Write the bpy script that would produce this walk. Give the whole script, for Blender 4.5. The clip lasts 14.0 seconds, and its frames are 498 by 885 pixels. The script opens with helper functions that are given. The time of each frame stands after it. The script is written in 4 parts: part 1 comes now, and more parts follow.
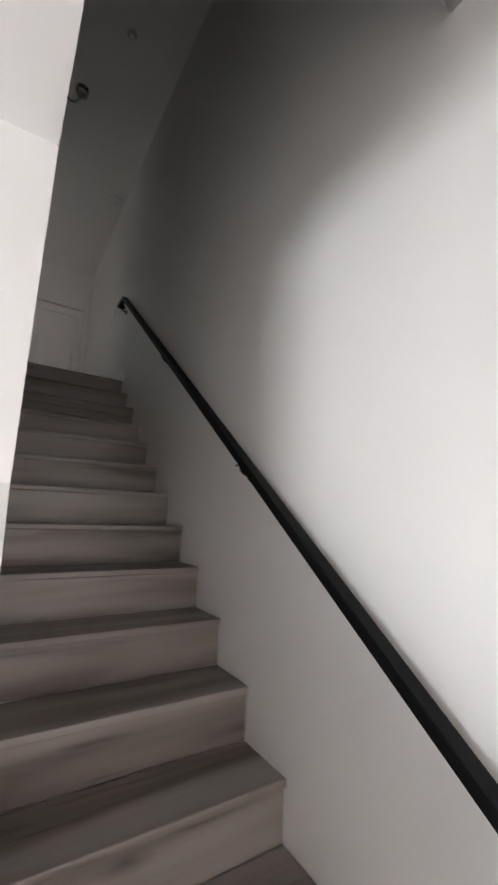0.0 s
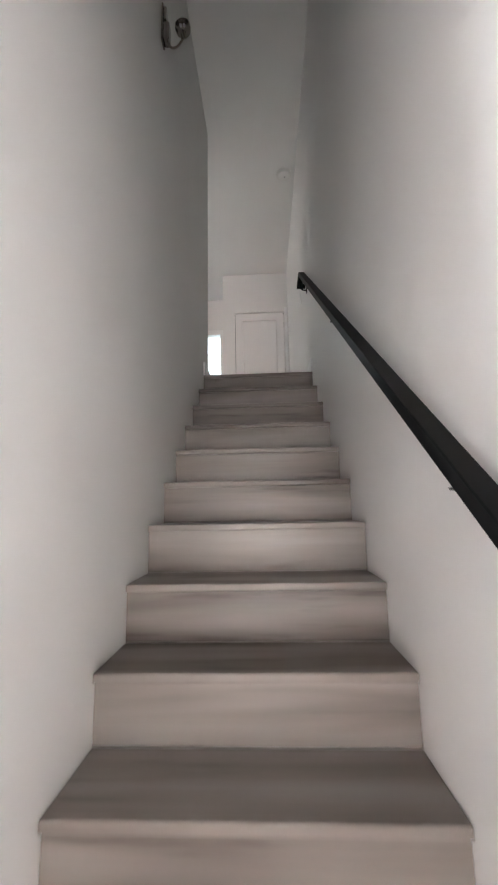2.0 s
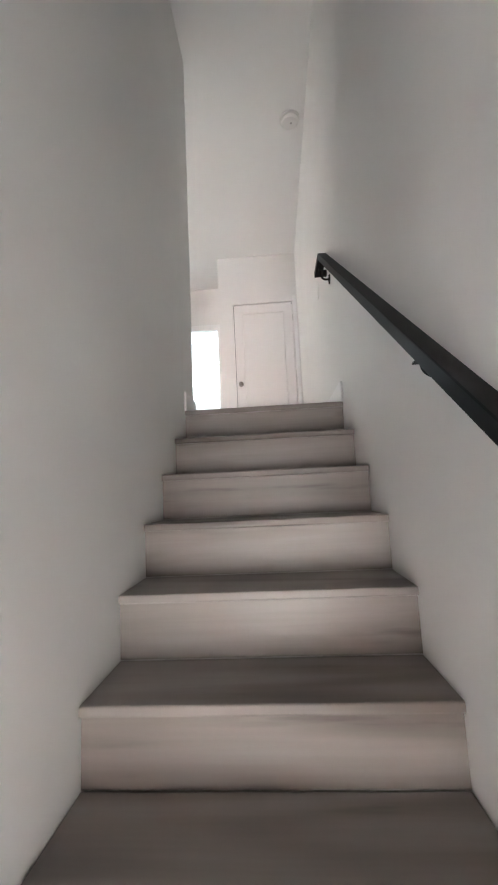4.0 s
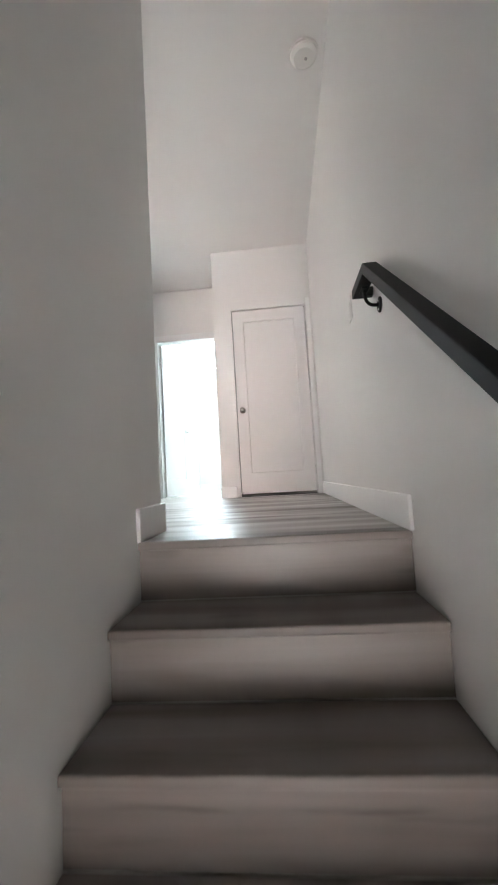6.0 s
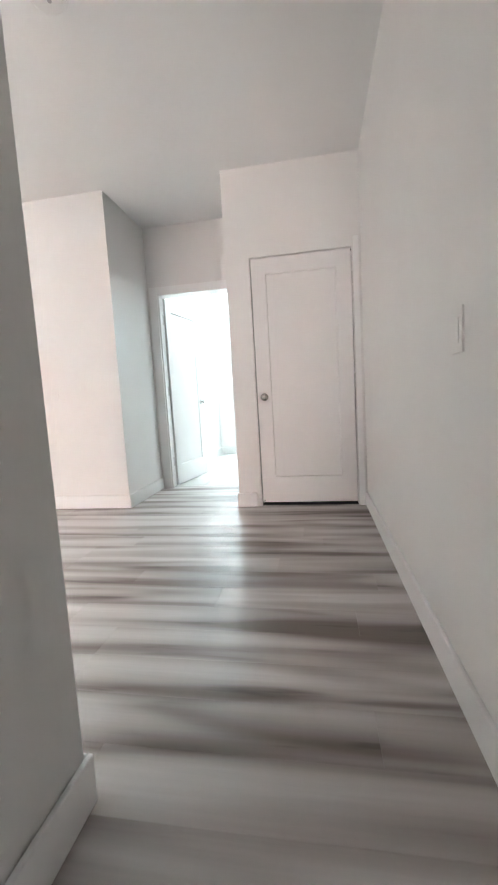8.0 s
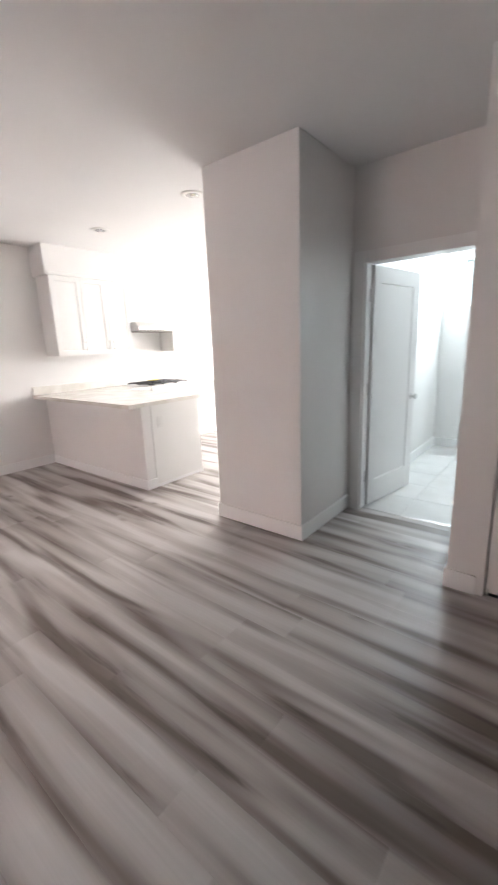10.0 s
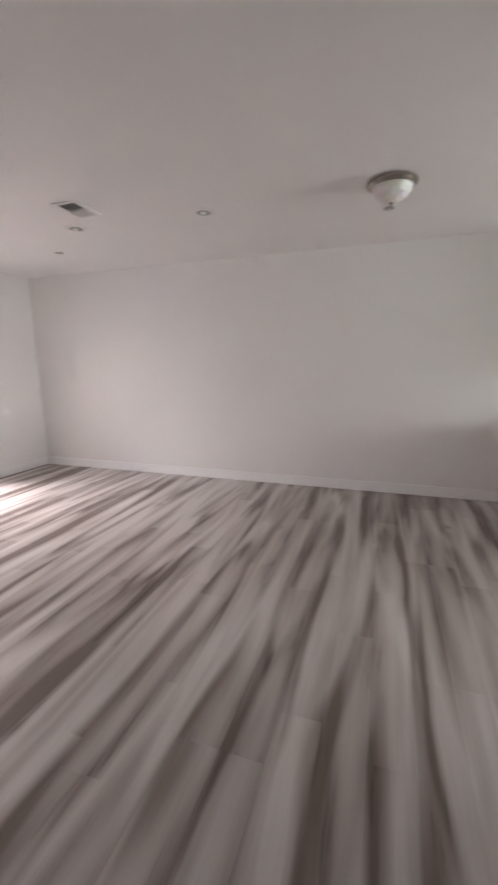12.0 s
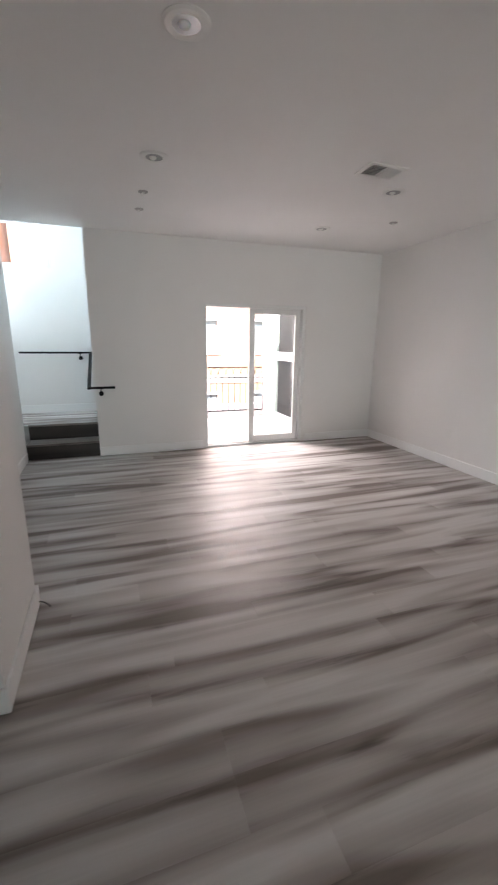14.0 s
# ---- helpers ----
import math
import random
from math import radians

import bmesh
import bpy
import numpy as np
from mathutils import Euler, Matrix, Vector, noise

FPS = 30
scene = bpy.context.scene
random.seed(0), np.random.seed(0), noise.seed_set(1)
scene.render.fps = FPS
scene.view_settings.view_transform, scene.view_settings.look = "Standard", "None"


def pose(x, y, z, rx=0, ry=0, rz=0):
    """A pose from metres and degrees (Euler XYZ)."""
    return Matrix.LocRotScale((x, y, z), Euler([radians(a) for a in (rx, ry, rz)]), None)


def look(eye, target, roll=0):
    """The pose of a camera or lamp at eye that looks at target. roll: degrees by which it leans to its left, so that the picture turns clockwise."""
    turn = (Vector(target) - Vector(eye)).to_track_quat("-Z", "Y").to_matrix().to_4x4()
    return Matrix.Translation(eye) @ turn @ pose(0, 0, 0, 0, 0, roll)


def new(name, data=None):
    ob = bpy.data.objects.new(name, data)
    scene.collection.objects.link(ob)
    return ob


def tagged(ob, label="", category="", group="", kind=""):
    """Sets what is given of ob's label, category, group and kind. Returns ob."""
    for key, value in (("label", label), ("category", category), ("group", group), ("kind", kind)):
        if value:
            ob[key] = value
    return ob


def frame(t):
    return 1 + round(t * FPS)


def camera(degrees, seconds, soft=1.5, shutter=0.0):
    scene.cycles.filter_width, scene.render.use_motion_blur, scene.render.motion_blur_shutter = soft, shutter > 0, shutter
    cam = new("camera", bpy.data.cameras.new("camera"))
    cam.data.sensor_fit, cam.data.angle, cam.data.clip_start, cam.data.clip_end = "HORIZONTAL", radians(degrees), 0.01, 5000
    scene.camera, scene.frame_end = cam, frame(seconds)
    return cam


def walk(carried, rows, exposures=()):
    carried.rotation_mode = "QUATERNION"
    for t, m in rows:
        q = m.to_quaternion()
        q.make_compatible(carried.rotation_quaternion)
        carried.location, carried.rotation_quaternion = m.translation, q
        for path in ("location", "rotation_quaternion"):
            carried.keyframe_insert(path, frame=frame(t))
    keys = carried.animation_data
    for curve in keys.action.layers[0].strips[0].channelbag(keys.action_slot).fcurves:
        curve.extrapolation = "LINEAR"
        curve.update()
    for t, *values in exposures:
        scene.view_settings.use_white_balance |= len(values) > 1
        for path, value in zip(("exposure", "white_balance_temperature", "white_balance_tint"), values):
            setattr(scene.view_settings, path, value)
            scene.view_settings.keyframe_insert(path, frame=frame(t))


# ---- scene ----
cam = camera(63.7, 14.0, soft=2.0, shutter=0.3)

# seconds, eye, target, roll
PATH = [
    (0, (-0.958, -4.045, -1.337), (0.077, -2.374, -0.967), 2.0),
    (0.5, (-0.745, -4.086, -1.313), (-0.317, -2.175, -0.907), 0.7),
    (1, (-0.513, -3.935, -1.349), (-0.482, -1.962, -1.023), 0.2),
    (1.5, (-0.406, -3.718, -1.337), (-0.465, -1.743, -1.023), 0.0),
    (2, (-0.415, -3.282, -1.138), (-0.498, -1.311, -0.812), -1.1),
    (2.5, (-0.388, -2.973, -0.962), (-0.542, -1.001, -0.664), -1.7),
    (3, (-0.438, -2.689, -0.769), (-0.53, -0.714, -0.469), -2.5),
    (3.5, (-0.377, -2.465, -0.606), (-0.512, -0.488, -0.339), -2.8),
    (4, (-0.415, -2.31, -0.493), (-0.538, -0.329, -0.25), -2.7),
    (6.5, (-0.41, -1.11, 0.417), (-0.597, 0.878, 0.526), -3.9),
    (7, (-0.379, -0.861, 0.619), (-0.629, 1.123, 0.624), -3.6),
    (9.5, (-0.466, 0.2, 1.288), (-1.278, 1.968, 0.825), -2.8),
    (10, (-0.609, 0.468, 1.448), (-1.834, 1.978, 0.977), -2.2),
    (10.5, (-0.695, 0.645, 1.492), (-2.276, 1.794, 1.068), -1.6),
    (11, (-0.78, 0.89, 1.506), (-2.621, 1.555, 1.098), -1.0),
    (11.5, (-1.009, 1.144, 1.505), (-2.957, 1.346, 1.104), 0.3),
    (12, (-1.256, 1.362, 1.472), (-3.116, 0.733, 1.091), -0.6),
    (12.2, (-1.314, 1.417, 1.494), (-3.018, 0.449, 1.097), -0.5),
    (12.5, (-1.429, 1.481, 1.474), (-2.734, 0.019, 1.072), 0.5),
    (13, (-1.702, 1.609, 1.491), (-2.566, -0.131, 1.016), 1.7),
    (13.5, (-1.923, 1.804, 1.49), (-2.443, -0.051, 0.953), 1.0),
    (14, (-2.146, 1.85, 1.472), (-2.769, 0.015, 0.981), 0.6),
]
# seconds, stops, kelvin, tint
EXPOSURES = [
    (0.0, 3.6, 6250, 9.5), (1.0, 4.55, 6250, 10.0), (1.5, 4.95, 6250, 10.0), (2.0, 5.25, 6250, 10.0), (3.0, 5.7, 6250, 10.0), (4.0, 5.95, 6250, 10.0),
    (6.5, 5.85, 6250, 10.5), (7.0, 5.85, 6250, 10.5), (9.5, 4.95, 6450, 13.5), (10.0, 4.6, 6450, 17.0), (10.5, 4.35, 6450, 19.0), (11.0, 4.15, 6400, 18.0),
    (11.5, 3.9, 6400, 17.0), (12.5, 3.65, 6350, 13.5), (13.0, 3.4, 6300, 11.0), (13.5, 3.35, 6300, 10.5), (14.0, 3.3, 6300, 10.5)]
walk(cam, [(t, look(eye, target, roll)) for t, eye, target, roll in PATH], EXPOSURES)

# ---- plan, in metres ----
RISE, RUN = 0.2, 0.2565          # one step
STAIR_L = -0.935                 # left face of the stairwell; its right face is x = 0
LOW = -2.8                       # lower floor
CEIL = 2.71                      # ceiling over the upper floor
LEFT = -5.99                     # long wall of the living room
BACK = -3.527                    # wall with the sliding door
CLOSET_Y, RECESS_Y = 2.85, 3.645
CLOSET_X = -1.06                 # free corner of the closet wall
PILLAR_R, PILLAR_L = -2.07, -2.89
KITCHEN_Y = 8.6
BLOCK_X, BLOCK_Y0, BLOCK_Y1 = -1.65, -0.42, 0.295
NOOK_L, NOOK_Y, NOOK_Z, NOOK_TOP = -1.93, -4.75, 0.4, 4.6

# ---- world, sun, lamps in window openings, added fill lamps ----
SUN_UP, SUN_TURN = radians(40), radians(22)   # height, and turn from +y towards +x
world = bpy.data.worlds.new("sky")
scene.world = world
world.use_nodes = True
wn = world.node_tree.nodes
sky = wn.new("ShaderNodeTexSky")
sky.sky_type, sky.sun_disc = "NISHITA", False
sky.sun_elevation, sky.sun_rotation = SUN_UP, SUN_TURN
world.node_tree.links.new(sky.outputs[0], wn["Background"].inputs[0])
wn["Background"].inputs[1].default_value = 0.05

sun_data = bpy.data.lights.new("sun", "SUN")
sun_data.energy, sun_data.angle, sun_data.color = 2.0, radians(0.5), (1.0, 0.95, 0.88)
sun_from = Vector((math.sin(SUN_TURN) * math.cos(SUN_UP), math.cos(SUN_TURN) * math.cos(SUN_UP), math.sin(SUN_UP)))
new("sun", sun_data).matrix_world = look(sun_from * 30, (0, 0, 0))


def area_lamp(name, eye, target, width, height, watts, color):
    """Daylight at an opening, some out of view; two lamps are added fill."""
    data = bpy.data.lights.new(name, "AREA")
    data.shape, data.size, data.size_y, data.energy, data.color = "RECTANGLE", width, height, watts, color
    new(name, data).matrix_world = look(eye, target)


area_lamp("kitchen_daylight", (-4.3, KITCHEN_Y + 0.005, 1.65), (-4.3, 0, 1.2), 2.2, 1.3, 13.5, (0.97, 1.0, 0.95))
area_lamp("bathroom_daylight", (-1.55, 6.325, 2.11), (-1.55, 0, 2.11), 0.56, 0.56, 2.2, (0.80, 0.97, 1.0))
area_lamp("landing_daylight", (0.015, -4.2, 2.9), (-3, -4.2, 2.2), 0.82, 1.82, 5.0, (0.72, 0.92, 1.0))
area_lamp("lower_daylight", (-4.96, -4.0, -1.5), (0, -4.0, -1.8), 2.0, 1.4, 9.5, (1.0, 0.985, 0.98))
# added fill: unseen lamp outside above the balcony, brightens the living room
area_lamp("balcony_fill", (-4.07, -6.3, 3.9), (-4.07, 0, 1.0), 4.4, 3.0, 105, (1.0, 0.90, 0.87))
# added fill to brighten the lower stairs; no opening is known there
area_lamp("entry_fill", (-0.47, -6.02, -1.75), (-0.47, 0, -1.6), 0.72, 1.85, 1.4, (1.0, 0.94, 0.88))


# ---- materials ----
def material(name, color=(0.8, 0.8, 0.8), rough=0.5, metal=0.0):
    m = bpy.data.materials.new(name)
    m.use_nodes = True
    b = m.node_tree.nodes["Principled BSDF"]
    b.inputs["Base Color"].default_value = (*color, 1)
    b.inputs["Roughness"].default_value, b.inputs["Metallic"].default_value = rough, metal
    return m


def node(m, kind, **values):
    n = m.node_tree.nodes.new(kind)
    for key, value in values.items():
        n.inputs[key].default_value = value
    return n


def link(m, a, out, b, inp):
    m.node_tree.links.new(a.outputs[out], b.inputs[inp])


def noise_of(m, scale, size=(1, 1, 1), detail=4.0, shift=False):
    """Noise in object space, stretched by size; shift: moved by the object's own random number."""
    co, mp = node(m, "ShaderNodeTexCoord"), node(m, "ShaderNodeMapping", Scale=size)
    if shift:
        info, mul = node(m, "ShaderNodeObjectInfo"), node(m, "ShaderNodeVectorMath")
        mul.operation = "MULTIPLY"
        mul.inputs[1].default_value = (53.0, 29.0, 17.0)
        link(m, info, "Random", mul, 0)
        link(m, mul, 0, mp, "Location")
    link(m, co, "Object", mp, "Vector")
    n = node(m, "ShaderNodeTexNoise", Scale=scale, Detail=detail)
    link(m, mp, 0, n, "Vector")
    return n


def ramp_of(m, source, stops, out="Fac"):
    r = node(m, "ShaderNodeValToRGB")
    while len(r.color_ramp.elements) < len(stops):
        r.color_ramp.elements.new(0.5)
    for e, (at, c) in zip(r.color_ramp.elements, stops):
        e.position, e.color = at, (*c, 1)
    link(m, source, out, r, "Fac")
    return r


def bump_of(m, source, strength, distance, out="Fac"):
    b = node(m, "ShaderNodeBump", Strength=strength, Distance=distance)
    link(m, source, out, b, "Height")
    link(m, b, 0, m.node_tree.nodes["Principled BSDF"], "Normal")
    return b


def painted(name, color, rough=0.55, relief=0.12, vary=0.03):
    """Wall paint: a slight roller texture and faint uneven tone."""
    m = material(name, color, rough)
    tone = ramp_of(m, noise_of(m, 1.3, detail=6), [(0.3, tuple(c * (1 - vary) for c in color)), (0.7, color)])
    link(m, tone, 0, m.node_tree.nodes["Principled BSDF"], "Base Color")
    bump_of(m, noise_of(m, 160, detail=3), relief, 0.002)
    return m


def mixed(m, kind, fac, a, b):
    x = m.node_tree.nodes.new("ShaderNodeMix")
    x.data_type, x.blend_type = "RGBA", kind
    if isinstance(fac, float):
        x.inputs["Factor"].default_value = fac
    else:
        link(m, fac[0], fac[1], x, "Factor")
    link(m, a[0], a[1], x, 6)
    link(m, b[0], b[1], x, 7)
    return x


def plank_wood(name, dark, mid, light, rough):
    """Printed grey oak: broad streaks along x, fine grain, a few knots."""
    m = material(name, mid, rough)
    b = m.node_tree.nodes["Principled BSDF"]
    # broad bands: part each plank's own print, part running on from plank to plank
    own = noise_of(m, 1.0, (0.9, 5.5, 5.5), 1.5, True)
    place, stretch = node(m, "ShaderNodeNewGeometry"), node(m, "ShaderNodeMapping", Scale=(0.55, 5.5, 5.5))
    link(m, place, "Position", stretch, "Vector")
    wide = node(m, "ShaderNodeTexNoise", Scale=1.0, Detail=1.5, Distortion=1.0)
    link(m, stretch, 0, wide, "Vector")
    both = node(m, "ShaderNodeMath")
    both.operation = "ADD"
    own_less, wide_more = node(m, "ShaderNodeMath"), node(m, "ShaderNodeMath")
    own_less.operation = wide_more.operation = "MULTIPLY"
    own_less.inputs[1].default_value, wide_more.inputs[1].default_value = 0.5, 1.5
    link(m, own, "Fac", own_less, 0)
    link(m, wide, "Fac", wide_more, 0)
    link(m, own_less, 0, both, 0)
    link(m, wide_more, 0, both, 1)
    half = node(m, "ShaderNodeMath")
    half.operation = "MULTIPLY"
    half.inputs[1].default_value = 0.5
    link(m, both, 0, half, 0)
    # one darker band a plank, wandering slowly along the row
    local, split = node(m, "ShaderNodeTexCoord"), node(m, "ShaderNodeSeparateXYZ")
    link(m, local, "Object", split, 0)
    drift, far_stretch = node(m, "ShaderNodeTexNoise", Scale=1.0, Detail=2.0), node(m, "ShaderNodeMapping", Scale=(0.8, 1.7, 1.7))
    link(m, place, "Position", far_stretch, "Vector")
    link(m, far_stretch, 0, drift, "Vector")

    def math2(kind, a, b):
        x = node(m, "ShaderNodeMath")
        x.operation = kind
        for k, v in enumerate((a, b)):
            if isinstance(v, float):
                x.inputs[k].default_value = v
            elif v:
                link(m, v[0], v[1], x, k)
        return x

    across = math2("MULTIPLY", (math2("ADD", (split, "Y"), (split, "Z")), 0), 2 * math.pi / 0.182)
    phase = math2("ADD", (math2("MULTIPLY", (drift, "Fac"), 5.5), 0), -0.4)
    wave = math2("COSINE", (math2("ADD", (across, 0), (phase, 0)), 0), None)
    half = math2("ADD", (half, 0), (math2("MULTIPLY", (wave, 0), 0.048), 0))
    streak = ramp_of(m, half, [(0.36, dark), (0.49, mid), (0.62, light)], 0)
    # thin checks inside the dark bands
    check = ramp_of(m, noise_of(m, 1.0, (2.4, 26, 26), 4.0, True), [(0.55, (1, 1, 1)), (0.68, (0.45, 0.42, 0.40))])
    band = ramp_of(m, half, [(0.42, (0.7, 0.7, 0.7)), (0.50, (0, 0, 0))], 0)
    step0 = mixed(m, "MULTIPLY", (band, 0), (streak, 0), (check, 0))
    grain = ramp_of(m, noise_of(m, 1.0, (3.0, 90, 90), 5.0, True), [(0.3, (0.88, 0.875, 0.87)), (0.65, (1.03, 1.03, 1.03))])
    step1 = mixed(m, "MULTIPLY", 0.45, (step0, 2), (grain, 0))
    info = node(m, "ShaderNodeObjectInfo")
    tone = ramp_of(m, info, [(0.0, (0.93, 0.925, 0.92)), (1.0, (1.04, 1.04, 1.04))], "Random")
    step2 = mixed(m, "MULTIPLY", 1.0, (step1, 2), (tone, 0))
    # knots: small dark ovals, far apart
    co, mp = node(m, "ShaderNodeTexCoord"), node(m, "ShaderNodeMapping", Scale=(1.5, 4.2, 4.2))
    mul = node(m, "ShaderNodeVectorMath")
    mul.operation = "MULTIPLY"
    mul.inputs[1].default_value = (31.0, 47.0, 23.0)
    link(m, info, "Random", mul, 0)
    link(m, mul, 0, mp, "Location")
    link(m, co, "Object", mp, "Vector")
    warp = node(m, "ShaderNodeTexNoise", Scale=3.0, Detail=3.0)
    link(m, mp, 0, warp, "Vector")
    add = node(m, "ShaderNodeVectorMath")
    add.operation = "MULTIPLY_ADD"
    add.inputs[1].default_value = (0.22, 0.22, 0.22)
    link(m, warp, "Color", add, 0)
    link(m, mp, 0, add, 2)
    spot = node(m, "ShaderNodeTexVoronoi", Scale=0.8)
    link(m, add, 0, spot, "Vector")
    knot = ramp_of(m, spot, [(0.02, (0.35, 0.32, 0.30)), (0.055, (0.74, 0.72, 0.71)), (0.11, (1, 1, 1))], "Distance")
    step3 = mixed(m, "MULTIPLY", 0.75, (step2, 2), (knot, 0))
    link(m, step3, 2, b, "Base Color")
    wear = ramp_of(m, noise_of(m, 2.2, detail=4), [(0.3, (rough * 0.88,) * 3), (0.7, (rough * 1.15,) * 3)])
    link(m, wear, 0, b, "Roughness")
    bump_of(m, noise_of(m, 1.0, (4.0, 140, 140), 3.0, True), 0.10, 0.001)
    return m


WALL = painted("wall_paint", (0.815, 0.80, 0.785))
CEILING = painted("ceiling_paint", (0.84, 0.83, 0.82), 0.7, 0.2)
TRIM = painted("trim_paint", (0.88, 0.875, 0.868), 0.35, 0.03)
DOOR = painted("door_paint", (0.82, 0.80, 0.79), 0.38, 0.03)
CABINET = painted("cabinet_lacquer", (0.84, 0.83, 0.81), 0.3, 0.02)
WOOD = plank_wood("grey_oak_plank", (0.165, 0.13, 0.112), (0.42, 0.38, 0.36), (0.60, 0.57, 0.555), 0.44)
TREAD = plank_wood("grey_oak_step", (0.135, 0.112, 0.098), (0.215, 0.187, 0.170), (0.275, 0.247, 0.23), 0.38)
# same oak as TREAD, darkened: the landing risers' shade is in the colour
SHADED_RISER = plank_wood("shaded_oak_riser", (0.025, 0.019, 0.016), (0.042, 0.033, 0.029), (0.06, 0.049, 0.044), 0.45)
BLACK = painted("black_powder_coat", (0.005, 0.005, 0.0055), 0.5, 0.05)
BLACK.node_tree.nodes["Principled BSDF"].inputs["Specular IOR Level"].default_value = 0.12
STEEL = material("brushed_steel", (0.62, 0.61, 0.60), 0.28, 1.0)
bump_of(STEEL, noise_of(STEEL, 1.0, (300, 6, 300), 3), 0.05, 0.001)
NICKEL = material("satin_nickel", (0.36, 0.33, 0.30), 0.22, 1.0)
CHROME = material("chrome", (0.34, 0.34, 0.34), 0.3, 1.0)
STONE = material("white_quartz", (0.80, 0.77, 0.72), 0.22)
link(STONE, ramp_of(STONE, noise_of(STONE, 5, detail=8), [(0.35, (0.72, 0.68, 0.62)), (0.6, (0.83, 0.80, 0.76))]), 0,
     STONE.node_tree.nodes["Principled BSDF"], "Base Color")
TILE = material("glazed_tile", (0.74, 0.74, 0.72), 0.2)
link(TILE, ramp_of(TILE, noise_of(TILE, 3, detail=6, shift=True), [(0.3, (0.66, 0.655, 0.64)), (0.7, (0.78, 0.775, 0.76))]), 0,
     TILE.node_tree.nodes["Principled BSDF"], "Base Color")
GROUT = painted("grout", (0.66, 0.65, 0.635), 0.9)
IRON = painted("cast_iron", (0.02, 0.02, 0.02), 0.5, 0.3)
OVEN_GLASS = material("oven_glass", (0.015, 0.015, 0.017), 0.08)
FROST = material("frosted_glass", (0.80, 0.80, 0.77), 0.35)
FROST.node_tree.nodes["Principled BSDF"].inputs["Subsurface Weight"].default_value = 0.3
PLASTIC = painted("white_plastic", (0.80, 0.79, 0.77), 0.4, 0.02)
GREY_CAP = painted("grey_cap", (0.42, 0.41, 0.40), 0.5, 0.02)
VINYL = painted("white_vinyl", (0.80, 0.80, 0.79), 0.35, 0.02)
# dark grey for gaps; under the closet door and behind vent slats it paints shade
DARK_GAP = material("dark_gap", (0.06, 0.06, 0.06), 0.7)
YELLOW = material("yellow_tag", (0.75, 0.62, 0.10), 0.6)
COPPER = material("cable_sheath", (0.20, 0.16, 0.13), 0.5)
GLASS = material("clear_glass", (1, 1, 1), 0.0)
GLASS.node_tree.nodes["Principled BSDF"].inputs["Transmission Weight"].default_value = 1.0
DARK_SCREEN = material("dark_insect_screen", (0.02, 0.02, 0.02), 0.85)
link(DARK_SCREEN, ramp_of(DARK_SCREEN, noise_of(DARK_SCREEN, 3.5, detail=5), [(0.3, (0.010, 0.011, 0.011)), (0.7, (0.03, 0.032, 0.031))]), 0,
     DARK_SCREEN.node_tree.nodes["Principled BSDF"], "Base Color")
CONCRETE = painted("balcony_coating", (0.70, 0.69, 0.70), 0.8, 0.4, 0.12)
# the pale sky these panes would reflect is mixed into their base colour
FAR_PANE = material("sky_lit_pane", (0.42, 0.46, 0.47), 0.15)
STUCCO = painted("orange_stucco", (0.56, 0.29, 0.19), 0.9, 0.6, 0.10)
PALE_STUCCO = painted("pale_stucco", (0.78, 0.68, 0.63), 0.9, 0.6, 0.08)
ASPHALT = painted("asphalt", (0.06, 0.06, 0.06), 0.9, 0.6, 0.25)
MINT = painted("pale_green_frame", (0.55, 0.66, 0.60), 0.5, 0.05)

# ---- helpers of this scene ----
BASE = {}


def link_mesh(name, bm, mat):
    bmesh.ops.recalc_face_normals(bm, faces=bm.faces)
    me = bpy.data.meshes.new(name)
    bm.to_mesh(me)
    bm.free()
    me.materials.append(mat)
    return me


def thing(name, at, label, category, group="", kind=""):
    """An Empty at its base that parents its parts. Parts are given in world places."""
    ob = new(name)
    ob.location = at
    ob.empty_display_size = 0.1
    BASE[ob.name] = Vector(at)
    return tagged(ob, label, category, group, kind)


def part(name, bm, mat, parent, label=""):
    base = BASE[parent.name]
    bmesh.ops.translate(bm, verts=bm.verts, vec=-base)
    ob = new(name, link_mesh(name, bm, mat))
    ob.parent = parent
    BASE[ob.name] = base
    if label:
        tagged(ob, label)
    return ob


def solid(name, bm, mat, at, label, category="", group="", kind=""):
    """A thing that is one mesh."""
    bmesh.ops.translate(bm, verts=bm.verts, vec=-Vector(at))
    ob = new(name, link_mesh(name, bm, mat))
    ob.location = at
    BASE[ob.name] = Vector(at)
    return tagged(ob, label, category, group, kind)


def box(x0, x1, y0, y1, z0, z1, bevel=0.0, bm=None, segments=2):
    own = bmesh.new()
    bmesh.ops.create_cube(own, size=1.0, matrix=Matrix.LocRotScale(((x0 + x1) / 2, (y0 + y1) / 2, (z0 + z1) / 2), None,
                                                                   (abs(x1 - x0), abs(y1 - y0), abs(z1 - z0))))
    if bevel:
        bmesh.ops.bevel(own, geom=own.edges[:], offset=bevel, segments=segments, affect="EDGES", profile=0.5)
    return join(bm, own)


def join(bm, own):
    if bm is None:
        return own
    me = bpy.data.meshes.new("join")
    own.to_mesh(me)
    own.free()
    bm.from_mesh(me)
    bpy.data.meshes.remove(me)
    return bm


